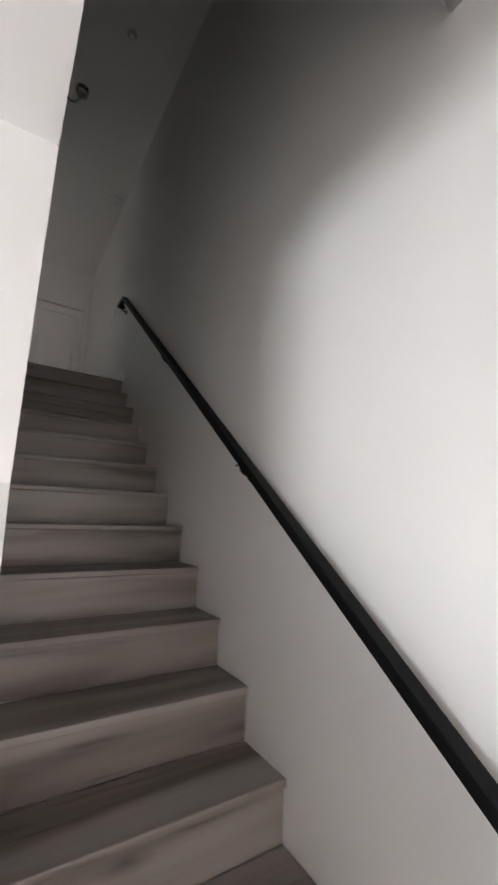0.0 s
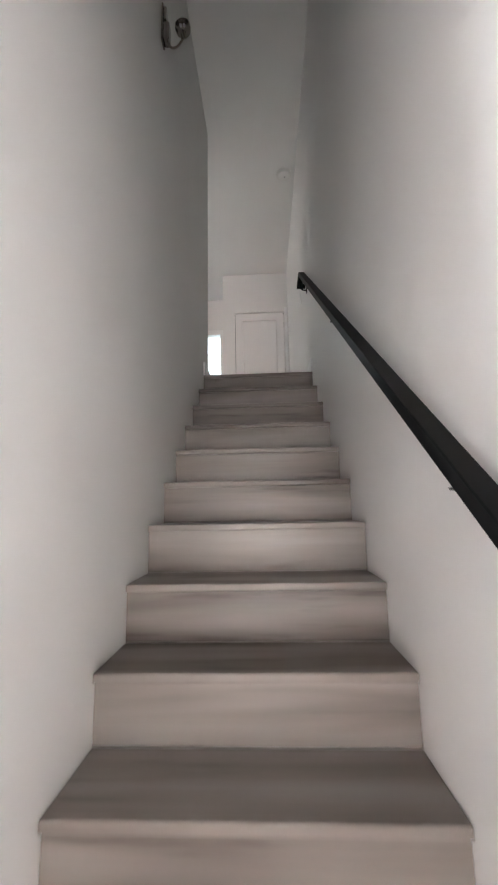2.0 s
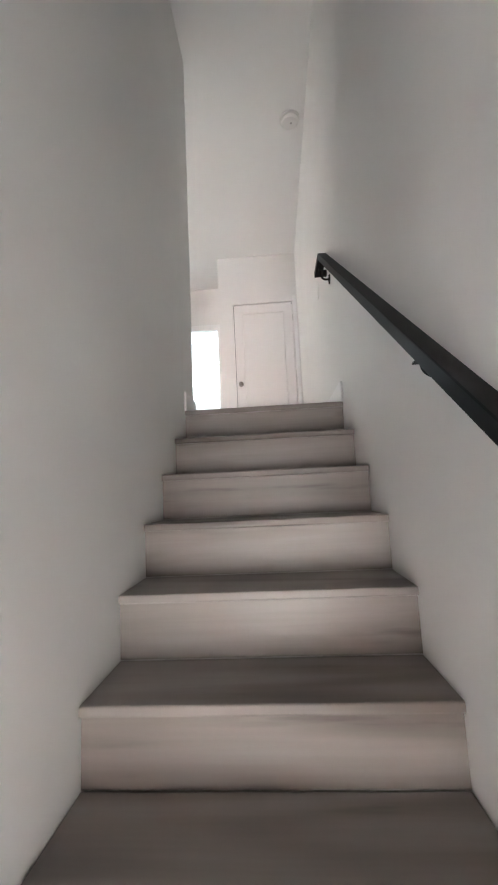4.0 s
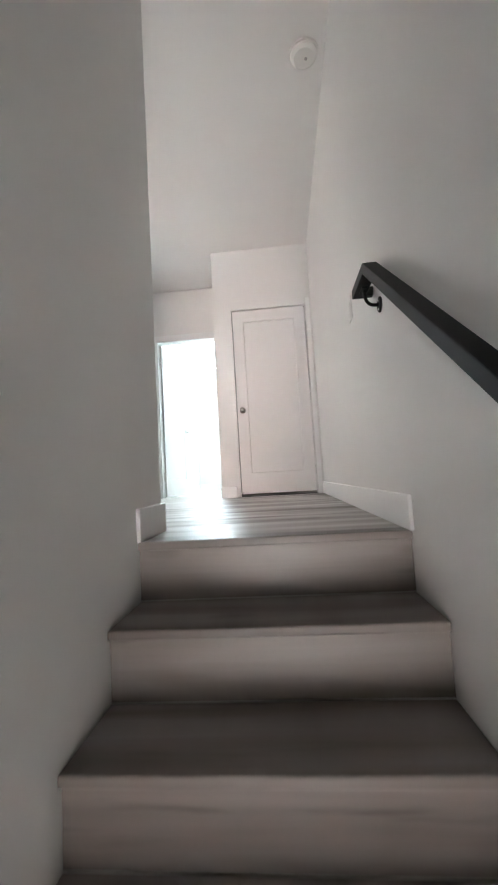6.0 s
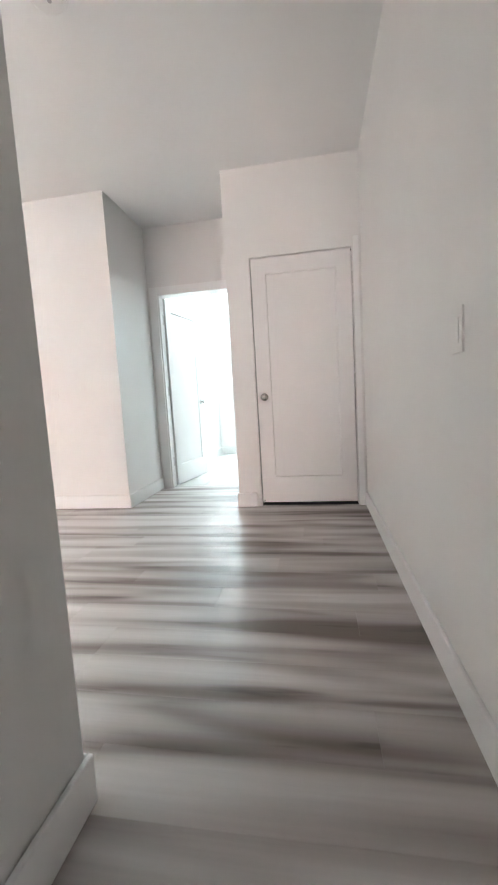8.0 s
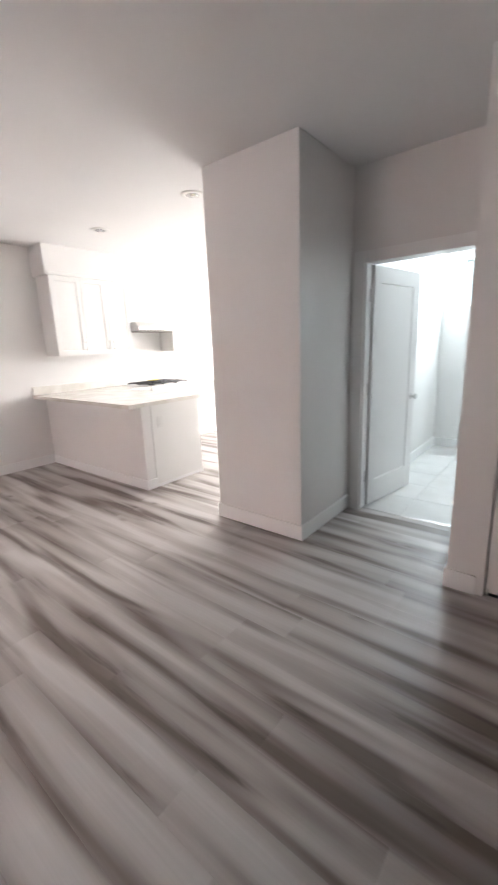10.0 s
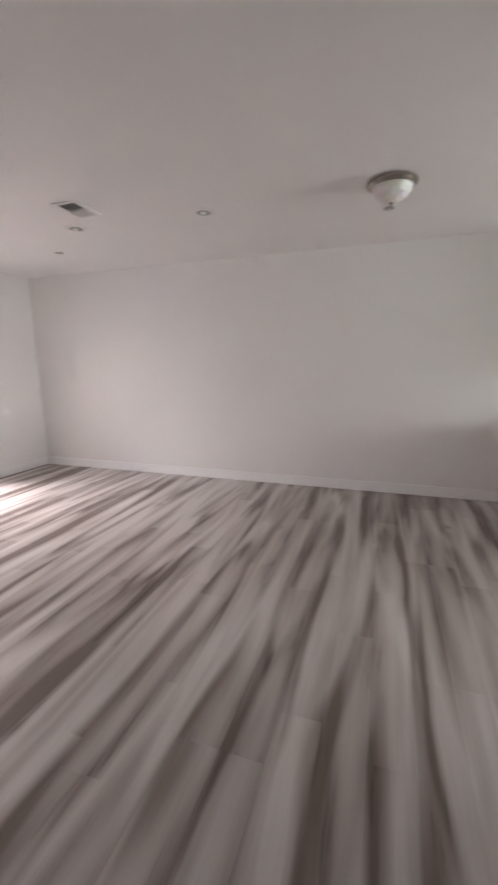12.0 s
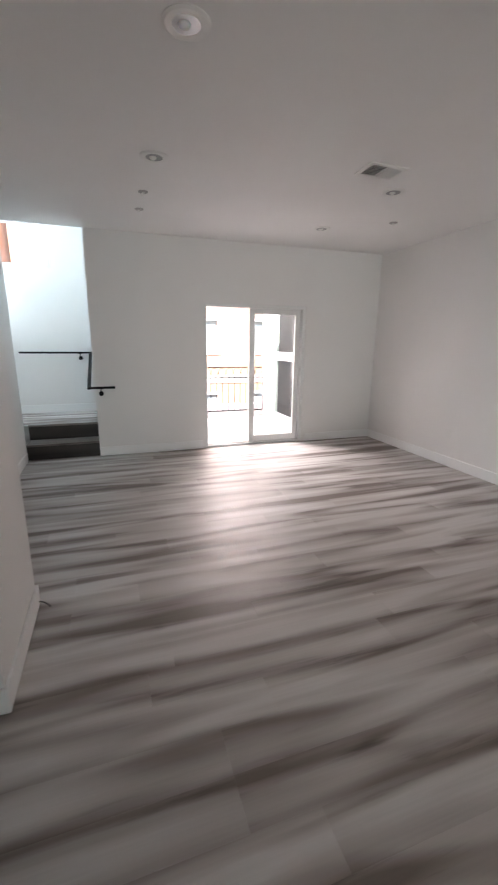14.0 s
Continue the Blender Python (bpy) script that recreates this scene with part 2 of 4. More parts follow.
def lathe(profile, at, axis="z", segments=32, bm=None):
    """A turned solid: (radius, along) pairs round an axis through at."""
    own = bmesh.new()
    rings = []
    for r, h in profile:
        rings.append([own.verts.new((r * math.cos(a), r * math.sin(a), h)) for a in (2 * math.pi * i / segments for i in range(segments))])
    for a, b in zip(rings, rings[1:]):
        for i in range(segments):
            j = (i + 1) % segments
            own.faces.new((a[i], a[j], b[j], b[i]))
    own.faces.new(rings[0])
    own.faces.new(rings[-1])
    bmesh.ops.remove_doubles(own, verts=own.verts, dist=1e-6)
    turn = {"z": Matrix(), "-z": pose(0, 0, 0, 180), "x": pose(0, 0, 0, 0, 90), "-x": pose(0, 0, 0, 0, -90), "y": pose(0, 0, 0, -90), "-y": pose(0, 0, 0, 90)}[axis]
    bmesh.ops.transform(own, matrix=Matrix.Translation(at) @ turn, verts=own.verts)
    return join(bm, own)


def bar(a, b, width, height, bevel=0.003, bm=None):
    """A straight bar from a to b, its width level and across the run."""
    a, b = Vector(a), Vector(b)
    run = b - a
    side = run.cross(Vector((0, 0, 1)))
    side = side.normalized() if side.length > 1e-6 else Vector((1, 0, 0))
    up = side.cross(run).normalized()
    own = bmesh.new()
    bmesh.ops.create_cube(own, size=1.0)
    bmesh.ops.scale(own, verts=own.verts, vec=(width, run.length, height))
    if bevel:
        bmesh.ops.bevel(own, geom=own.edges[:], offset=bevel, segments=2, affect="EDGES", profile=0.5)
    m = Matrix((side, run.normalized(), up)).transposed().to_4x4()
    bmesh.ops.transform(own, matrix=Matrix.Translation((a + b) / 2) @ m, verts=own.verts)
    return join(bm, own)


def tube(points, radius, segments=10, bm=None):
    """A round rod along points."""
    own = bmesh.new()
    pts = [Vector(p) for p in points]
    rings = []
    ref = Vector((0.31, 0.17, 0.93)).normalized()
    for i, p in enumerate(pts):
        d = (pts[min(i + 1, len(pts) - 1)] - pts[max(i - 1, 0)]).normalized()
        u = d.cross(ref).normalized()
        v = d.cross(u)
        rings.append([own.verts.new(p + radius * (math.cos(t) * u + math.sin(t) * v)) for t in (2 * math.pi * k / segments for k in range(segments))])
    for a, b in zip(rings, rings[1:]):
        for k in range(segments):
            j = (k + 1) % segments
            own.faces.new((a[k], a[j], b[j], b[k]))
    own.faces.new(rings[0])
    own.faces.new(rings[-1])
    return join(bm, own)


def arc(a, b, c, n=10):
    """Points on a smooth bend from a to c, pulled towards b."""
    a, b, c = Vector(a), Vector(b), Vector(c)
    return [(1 - t) ** 2 * a + 2 * t * (1 - t) * b + t * t * c for t in (i / n for i in range(n + 1))]


def cells(axis, c0, c1, u0, u1, z0, z1, holes=()):
    """A slab across an axis with holes (u0, u1, z0, z1) going through it; outer faces only."""
    us = sorted({u0, u1, *(min(max(v, u0), u1) for h in holes for v in h[:2])})
    zs = sorted({z0, z1, *(min(max(v, z0), z1) for h in holes for v in h[2:])})

    def full(i, j):
        if not (0 <= i < len(us) - 1 and 0 <= j < len(zs) - 1):
            return False
        u, z = (us[i] + us[i + 1]) / 2, (zs[j] + zs[j + 1]) / 2
        return not any(h[0] < u < h[1] and h[2] < z < h[3] for h in holes)

    bm = bmesh.new()

    def quad(*pts):
        place = {"x": lambda c, u, z: (c, u, z), "y": lambda c, u, z: (u, c, z), "z": lambda c, u, z: (u, z, c)}[axis]
        bm.faces.new([bm.verts.new(place(*p)) for p in pts])

    for i in range(len(us) - 1):
        for j in range(len(zs) - 1):
            if not full(i, j):
                continue
            a, b, z, w = us[i], us[i + 1], zs[j], zs[j + 1]
            quad((c0, a, z), (c0, b, z), (c0, b, w), (c0, a, w))
            quad((c1, a, z), (c1, b, z), (c1, b, w), (c1, a, w))
            if not full(i - 1, j):
                quad((c0, a, z), (c1, a, z), (c1, a, w), (c0, a, w))
            if not full(i + 1, j):
                quad((c0, b, z), (c1, b, z), (c1, b, w), (c0, b, w))
            if not full(i, j - 1):
                quad((c0, a, z), (c1, a, z), (c1, b, z), (c0, b, z))
            if not full(i, j + 1):
                quad((c0, a, w), (c1, a, w), (c1, b, w), (c0, b, w))
    bmesh.ops.remove_doubles(bm, verts=bm.verts, dist=1e-5)
    return bm


def wall(name, axis, c0, c1, u0, u1, z0, z1, holes=(), mat=None, label="white painted drywall wall"):
    return solid(name, cells(axis, c0, c1, u0, u1, z0, z1, holes), mat or WALL, (0, 0, 0), label, "wall", kind="structure")


# ---- large structure ----
# stairwell and right-hand side of the house
wall("wall_east", "x", 0.0, 0.15, -6.2, 8.75, LOW, NOOK_TOP, [(-4.65, -3.75, 1.95, 3.85)])
wall("wall_stairwell", "x", -1.08, STAIR_L, -6.0, BLOCK_Y1, LOW, CEIL, [(-4.9, -3.005, LOW, -0.393), (-6.0, -3.55, 0.2, CEIL)],
     label="white stairwell wall with a pass-through opening")
guard = bmesh.new()
GUARD = [(-3.75, LOW), (-3.005, LOW), (-3.005, -1.28), (-3.75, -1.28 - 0.745 * RISE / RUN)]
ga, gb = ([guard.verts.new((x, y, z)) for y, z in GUARD] for x in (-1.08, STAIR_L))
guard.faces.new(ga)
guard.faces.new(gb)
for k in range(4):
    guard.faces.new((ga[k], ga[(k + 1) % 4], gb[(k + 1) % 4], gb[k]))
solid("wall_stair_guard", guard, WALL, (0, 0, 0), "white guard wall whose top slopes with the stairs", "wall", kind="structure")
solid("wall_pier", box(BLOCK_X, -1.08, BLOCK_Y0, BLOCK_Y1, 0.0, CEIL), WALL, (0, 0, 0), "white drywall pier at the head of the stairs", "wall", kind="structure")
wall("wall_over_stair_foot", "y", -3.60, -3.55, STAIR_L, 0.0, 0.15, CEIL)
# living room
wall("wall_west", "x", LEFT - 0.15, LEFT, -3.67, 8.75, -0.35, CEIL)
wall("wall_south", "y", BACK - 0.14, BACK, LEFT, NOOK_L, -0.35, CEIL, [(-4.805, -3.337, 0.0, 1.95)],
     label="white drywall wall around the sliding door")
# closet, bathroom recess, pillar, kitchen
wall("wall_closet", "y", CLOSET_Y, CLOSET_Y + 0.12, CLOSET_X, 0.0, 0.0, CEIL, [(-0.872, -0.06, -0.01, 2.035)])
wall("wall_closet_side", "x", CLOSET_X, CLOSET_X + 0.12, CLOSET_Y + 0.12, RECESS_Y, 0.0, CEIL)
wall("wall_recess", "y", RECESS_Y, RECESS_Y + 0.12, PILLAR_R, 0.0, 0.0, CEIL, [(-1.955, -1.19, -0.01, 2.035)])
solid("wall_pillar", box(PILLAR_L, PILLAR_R, CLOSET_Y + 0.005, 3.765, 0.0, CEIL), WALL, (0, 0, 0), "white drywall pillar between kitchen and bathroom", "wall", kind="structure")
wall("wall_kitchen_east", "x", PILLAR_L, PILLAR_L + 0.12, 3.765, KITCHEN_Y, 0.0, CEIL)
wall("wall_bathroom_west", "x", -2.15, -2.03, 3.765, 6.3, 0.0, CEIL)
wall("wall_bathroom_north", "y", 6.3, 6.42, -2.15, 0.0, 0.0, CEIL, [(-1.84, -1.26, 1.82, 2.4)])
wall("wall_north", "y", KITCHEN_Y, KITCHEN_Y + 0.15, LEFT, PILLAR_L + 0.12, -0.35, CEIL, [(-5.45, -3.15, 0.98, 2.32)])
solid("kitchen_soffit", box(LEFT, -5.66, 2.965, KITCHEN_Y, 2.365, CEIL), WALL, (0, 0, 0), "white drywall soffit above the kitchen cabinets", "soffit", kind="structure")
solid("ceiling", cells("z", CEIL, CEIL + 0.15, LEFT - 0.15, 0.0, -3.667, 8.75, [(NOOK_L, 0.0, -3.667, -3.55), (PILLAR_L + 0.12, 0.0, 6.42, 8.75)]), CEILING, (0, 0, 0),
      "flat white painted ceiling", "ceiling", kind="structure")
# landing beside the living room, up two steps
wall("wall_landing_south", "y", NOOK_Y - 0.14, NOOK_Y, NOOK_L - 0.14, 0.0, -0.35, NOOK_TOP, [(-1.43, -0.75, 2.43, 3.02)])
wall("wall_landing_west", "x", NOOK_L - 0.14, NOOK_L, NOOK_Y, BACK - 0.14, -0.35, NOOK_TOP)
wall("wall_landing_upper", "y", -3.67, -3.55, NOOK_L, 0.0, CEIL + 0.15, NOOK_TOP)
solid("ceiling_landing", box(NOOK_L - 0.14, 0.15, NOOK_Y - 0.14, -3.55, NOOK_TOP, NOOK_TOP + 0.15), CEILING, (0, 0, 0), "high white ceiling over the landing", "ceiling", kind="structure")
# lower storey
wall("wall_lower_west", "x", -5.1, -5.0, -6.0, -1.14, LOW, -0.36, [(-5.0, -3.0, -2.2, -0.8)])
wall("wall_lower_north", "y", -1.14, -1.02, -5.1, -1.08, LOW, -0.36)
# its opening is added for the fill lamp at the stair foot
wall("wall_lower_south", "y", -6.15, -6.0, -5.1, 0.0, LOW, 0.2, [(-0.87, -0.07, LOW, -0.8)])
solid("ceiling_lower", box(-5.1, -1.08, -6.0, -1.02, -0.36, -0.345), CEILING, (0, 0, 0), "white ceiling of the lower room", "ceiling", kind="structure")
solid("ceiling_entry", box(-1.08, 0.0, -6.15, -3.55, 0.15, 0.2), CEILING, (0, 0, 0), "white ceiling over the foot of the stairs", "ceiling", kind="structure")
solid("floor_lower", box(-5.1, 0.0, -6.15, 0.2, LOW - 0.2, LOW), WOOD, (0, 0, 0), "grey plank floor of the lower storey", "floor", kind="structure")
# upper floor structure under the planks
floor = thing("floor", (0, 0, 0), "grey oak vinyl plank floor with dark and light streaks", "floor", kind="structure")
part("subfloor", cells("z", -0.345, -0.012, LEFT, 0.0, BACK - 0.14, KITCHEN_Y, [(-1.08, 0.0, BACK - 0.14, 0.03), (-2.03, 0.0, RECESS_Y + 0.06, KITCHEN_Y)]), GROUT, floor)

# ---- baseboards ----
def baseboard(x0, x1, y0, y1, z=0.0, h=0.118):
    """Flat white board along a wall, its top edge eased."""
    solid("baseboard", box(x0, x1, y0, y1, z, z + h, 0.004), TRIM, (x0, y0, z), "flat white painted baseboard along the wall", "baseboard", kind="structure")


B = 0.015
baseboard(-B, 0.0, -0.015, CLOSET_Y)
baseboard(STAIR_L, STAIR_L + B, 0.0, BLOCK_Y1 + B)
baseboard(BLOCK_X - B, STAIR_L, BLOCK_Y1, BLOCK_Y1 + B)
baseboard(BLOCK_X - B, BLOCK_X, BLOCK_Y0 - B, BLOCK_Y1)
baseboard(BLOCK_X, -1.08 - B, BLOCK_Y0 - B, BLOCK_Y0)
baseboard(-1.08 - B, -1.08, -3.5, BLOCK_Y0)
baseboard(LEFT, LEFT + B, BACK, 2.905)
baseboard(LEFT + B, -4.86, BACK, BACK + B)
baseboard(-3.29, NOOK_L, BACK, BACK + B)
baseboard(CLOSET_X - B, -0.905, CLOSET_Y - B, CLOSET_Y)
baseboard(CLOSET_X - B, CLOSET_X, CLOSET_Y, RECESS_Y)
baseboard(PILLAR_L - B, PILLAR_R + B, CLOSET_Y + 0.005 - B, CLOSET_Y + 0.005)
baseboard(PILLAR_R, PILLAR_R + B, CLOSET_Y + 0.005, RECESS_Y)
baseboard(PILLAR_L - B, PILLAR_L, CLOSET_Y + 0.005, KITCHEN_Y)
baseboard(NOOK_L, 0.0, NOOK_Y, NOOK_Y + B, NOOK_Z)
baseboard(NOOK_L, NOOK_L + B, NOOK_Y + B, -3.85, NOOK_Z)

# ---- stairs ----
stairs = thing("staircase", (-0.47, -3.33, LOW), "straight staircase clad in grey oak planks", "staircase")
for i in range(0, 14):
    y, z = -i * RUN, -i * RISE
    if i:
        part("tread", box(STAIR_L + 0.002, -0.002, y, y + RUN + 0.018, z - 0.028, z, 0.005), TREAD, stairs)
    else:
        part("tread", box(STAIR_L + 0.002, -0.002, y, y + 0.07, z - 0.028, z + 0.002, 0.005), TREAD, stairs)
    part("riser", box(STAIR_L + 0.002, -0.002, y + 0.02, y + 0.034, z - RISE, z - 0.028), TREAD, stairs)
under = bmesh.new()
own = [(y, z) for i in range(0, 14) for y, z in ((-i * RUN + 0.034, -i * RISE - 0.03), (-i * RUN + 0.034, -(i + 1) * RISE - 0.03))]
loop = own + [(0.05, LOW)]
left = [under.verts.new((STAIR_L + 0.004, y, max(z, LOW))) for y, z in loop]
right = [under.verts.new((-0.004, y, max(z, LOW))) for y, z in loop]
under.faces.new(left)
under.faces.new(right)
for k in range(len(loop)):
    j = (k + 1) % len(loop)
    under.faces.new((left[k], left[j], right[j], right[k]))
part("carriage", under, GROUT, stairs)

landing = thing("landing_steps", (-1.5, -3.55, 0), "two grey oak steps up to a landing", "steps")
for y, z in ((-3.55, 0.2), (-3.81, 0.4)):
    # riser colour carries the shade below each nosing
    part("riser", box(NOOK_L + 0.002, -1.082, y - 0.014, y, z - 0.2, z - 0.028), SHADED_RISER, landing)
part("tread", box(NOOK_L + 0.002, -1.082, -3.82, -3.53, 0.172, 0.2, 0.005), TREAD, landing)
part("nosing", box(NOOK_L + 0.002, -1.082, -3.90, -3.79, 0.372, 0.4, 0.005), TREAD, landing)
for k in range(5):
    part("plank", box(NOOK_L + 0.002, -0.002, -3.902 - 0.17 * (k + 1), -3.903 - 0.17 * k, 0.388, 0.4, 0.0015), WOOD, landing)
part("deck", box(NOOK_L + 0.002, -0.002, NOOK_Y + 0.002, -3.83, 0.2, 0.386), GROUT, landing)

# ---- handrails ----
def rail_bracket(parent, wall_at, rail_at, out):
    """Round wall plate, bent arm and saddle under the rail."""
    wall_at, rail_at, out = Vector(wall_at), Vector(rail_at), Vector(out)
    axis = {(1, 0): "x", (-1, 0): "-x", (0, 1): "y", (0, -1): "-y"}[(round(out.x), round(out.y))]
    plate = part("bracket_plate", lathe([(0.0, 0.0), (0.030, 0.0), (0.030, 0.004), (0.026, 0.007), (0.0, 0.007)], wall_at, axis, 24), BLACK, parent)
    for dz in (-0.017, 0.017):
        part("screw", lathe([(0.0, 0.006), (0.005, 0.006), (0.004, 0.009), (0.0, 0.009)], wall_at + Vector((0, 0, dz)), axis, 10), STEEL, plate)
    knee = Vector((rail_at.x, rail_at.y, wall_at.z))
    part("bracket_arm", tube([wall_at + out * 0.004] + arc(wall_at + out * 0.02, knee, rail_at), 0.0065), BLACK, parent)
    along = Vector((-out.y, out.x, 0))
    part("saddle", bar(rail_at - along * 0.03, rail_at + along * 0.03, 0.024, 0.005, 0.001), BLACK, parent)


RX, RH, RW, KNEE = -0.058, 0.037, 0.050, 0.034


def rail_top(y):
    return 0.943 + RISE / RUN * (y - KNEE)


stair_rail = thing("handrail", (0, -1.8, -0.6), "black flat steel handrail on wall brackets along the stairs", "handrail")
drop = RH / 2
part("rail", bar((RX, -3.72, rail_top(-3.72) - drop), (RX, KNEE + 0.004, rail_top(KNEE + 0.004) - drop), RW, RH), BLACK, stair_rail)
part("rail_end", bar((RX, KNEE - 0.004, 0.943 - drop), (RX, 0.25, 0.943 - drop), RW, RH), BLACK, stair_rail)
part("rail_return", bar((RX - RW / 2, 0.234, 0.943 - drop), (-0.003, 0.234, 0.943 - drop), 0.03, RH), BLACK, stair_rail)
for y in (-3.68, -2.53, -1.37):
    rail_bracket(stair_rail, (-0.001, y, rail_top(y) - 0.092), (RX, y, rail_top(y) - 0.052), (-1, 0, 0))
rail_bracket(stair_rail, (-0.001, 0.145, 0.832), (RX, 0.145, 0.893), (-1, 0, 0))

nook_rail = thing("handrail", (-1.9, -3.5, 0.8), "black flat steel handrail turning the corner up to the landing", "handrail")
part("rail", bar((-2.17, BACK + 0.07, 0.89), (-1.855, BACK + 0.07, 0.89), 0.042, 0.026), BLACK, nook_rail)
part("rail", bar((NOOK_L + 0.065, BACK + 0.09, 0.885), (NOOK_L + 0.065, NOOK_Y + 0.075, 1.28), 0.042, 0.026), BLACK, nook_rail)
part("rail", bar((NOOK_L + 0.045, NOOK_Y + 0.07, 1.28), (-0.92, NOOK_Y + 0.07, 1.28), 0.042, 0.026), BLACK, nook_rail)
rail_bracket(nook_rail, (-2.0, BACK + 0.001, 0.81), (-2.0, BACK + 0.07, 0.877), (0, 1, 0))
rail_bracket(nook_rail, (-1.72, NOOK_Y + 0.001, 1.20), (-1.72, NOOK_Y + 0.07, 1.267), (0, 1, 0))


# ---- doors ----
def turned(bm, hinge, degrees):
    bmesh.ops.transform(bm, matrix=Matrix.Translation(hinge) @ pose(0, 0, 0, 0, 0, degrees) @ Matrix.Translation(-Vector(hinge)), verts=bm.verts)
    return bm


def panel_slab(x0, x1, y0, y1, z0, z1, inset):
    """A flat slab whose one large panel is sunk 9 mm on both faces, with a sloped edge."""
    bm = box(x0, x1, y0, y1, z0, z1)
    sl, sr, st, sb = inset
    for y, sign in ((y0, 1), (y1, -1)):
        face = min((f for f in bm.faces if abs(f.normal.y) > 0.9), key=lambda f: abs(f.calc_center_median().y - y))
        outer = [v for v in face.verts]
        bm.faces.remove(face)
        outer.sort(key=lambda v: (v.co.z > (z0 + z1) / 2, v.co.x if v.co.z < (z0 + z1) / 2 else -v.co.x))

        def ring(grow, depth):
            return [bm.verts.new((x, y + sign * depth, z)) for x, z in
                    ((x0 + sl + grow, z0 + sb + grow), (x1 - sr - grow, z0 + sb + grow), (x1 - sr - grow, z1 - st - grow), (x0 + sl + grow, z1 - st - grow))]

        r1, r2 = ring(0, 0), ring(0.006, 0.009)
        for a, b in ((outer, r1), (r1, r2)):
            for i in range(4):
                bm.faces.new((a[i], a[(i + 1) % 4], b[(i + 1) % 4], b[i]))
        bm.faces.new(r2)
    return bm


def knob(name, parent, at, axis):
    k = part(name, lathe([(0.0, 0.0), (0.031, 0.0), (0.031, 0.004), (0.024, 0.009), (0.011, 0.013), (0.011, 0.028), (0.022, 0.036),
                          (0.027, 0.046), (0.026, 0.056), (0.018, 0.063), (0.0, 0.065)], at, axis, 28), NICKEL, parent, "satin nickel door knob")
    return k


closet = thing("door_1", (-0.87, CLOSET_Y, 0), "closed white one-panel closet door with a nickel knob", "door", kind="structure")
slab = part("door_leaf", panel_slab(-0.858, -0.076, CLOSET_Y + 0.012, CLOSET_Y + 0.047, 0.030, 2.019, (0.115, 0.115, 0.125, 0.215)), DOOR, closet)
knob("door_knob", slab, (-0.80, CLOSET_Y + 0.012, 0.92), "-y")
part("door_stop", lathe([(0.0, 0.0), (0.009, 0.0), (0.009, 0.01), (0.005, 0.014), (0.005, 0.03), (0.009, 0.032), (0.009, 0.04), (0.0, 0.04)], (-0.845, CLOSET_Y + 0.012, 0.045), "-y", 14), STEEL, slab)
part("jamb", box(-0.872, -0.8665, CLOSET_Y + 0.001, CLOSET_Y + 0.119, 0.0, 2.035), DOOR, closet)
part("jamb", box(-0.0675, -0.06, CLOSET_Y + 0.001, CLOSET_Y + 0.119, 0.0, 2.035), DOOR, closet)
part("head_jamb", box(-0.8665, -0.0675, CLOSET_Y + 0.001, CLOSET_Y + 0.119, 2.0285, 2.035), DOOR, closet)
# near-black strips behind the gap beside and above the leaf
part("stop_strip", box(-0.8665, -0.852, CLOSET_Y + 0.05, CLOSET_Y + 0.06, 0.0, 2.0285), DARK_GAP, closet)
part("stop_strip", box(-0.852, -0.0675, CLOSET_Y + 0.05, CLOSET_Y + 0.06, 2.015, 2.0285), DARK_GAP, closet)
part("casing", box(-0.058, -0.017, CLOSET_Y - 0.012, CLOSET_Y, 0.0, 2.10, 0.003), TRIM, closet)
for z in (0.25, 1.02, 1.80):
    part("hinge", tube([(-0.069, CLOSET_Y + 0.006, z - 0.045), (-0.069, CLOSET_Y + 0.006, z + 0.045)], 0.006), STEEL, slab)
# no real sill: a dark strip paints the shade below the leaf
solid("threshold", box(-0.872, -0.06, CLOSET_Y + 0.03, CLOSET_Y + 0.12, -0.011, 0.003), DARK_GAP, (-0.5, CLOSET_Y + 0.06, 0), "dark strip standing in for the shaded gap under the closet door", "threshold", kind="structure")

bath = thing("door_2", (-1.955, RECESS_Y, 0), "white bathroom door standing open inwards", "door", kind="structure")
HINGE = Vector((-1.945, RECESS_Y + 0.10, 0))
leaf = part("door_leaf", turned(panel_slab(-1.943, -1.183, RECESS_Y + 0.08, RECESS_Y + 0.115, 0.012, 2.024, (0.115, 0.115, 0.125, 0.215)), HINGE, 80), DOOR, bath)
for y, ax in ((RECESS_Y + 0.08, "-y"), (RECESS_Y + 0.115, "y")):
    kb = lathe([(0.0, 0.0), (0.031, 0.0), (0.031, 0.004), (0.011, 0.012), (0.011, 0.028), (0.024, 0.038), (0.027, 0.05), (0.018, 0.06), (0.0, 0.062)], (-1.25, y, 0.92), ax, 24)
    part("door_knob", turned(kb, HINGE, 80), STEEL, leaf, "satin nickel door knob")
for z in (0.28, 1.05, 1.80):
    part("hinge", box(-1.957, -1.948, RECESS_Y + 0.062, RECESS_Y + 0.128, z - 0.05, z + 0.05, 0.002), STEEL, bath)
part("casing", box(-2.045, -1.962, RECESS_Y - 0.016, RECESS_Y, 0.0, 2.115, 0.003), TRIM, bath)
part("casing", box(-1.183, -1.098, RECESS_Y - 0.016, RECESS_Y, 0.0, 2.115, 0.003), TRIM, bath)
part("head_casing", box(-1.962, -1.183, RECESS_Y - 0.016, RECESS_Y, 2.03, 2.115, 0.003), TRIM, bath)
part("jamb", box(-1.955, -1.949, RECESS_Y + 0.001, RECESS_Y + 0.119, 0.0, 2.035), TRIM, bath)
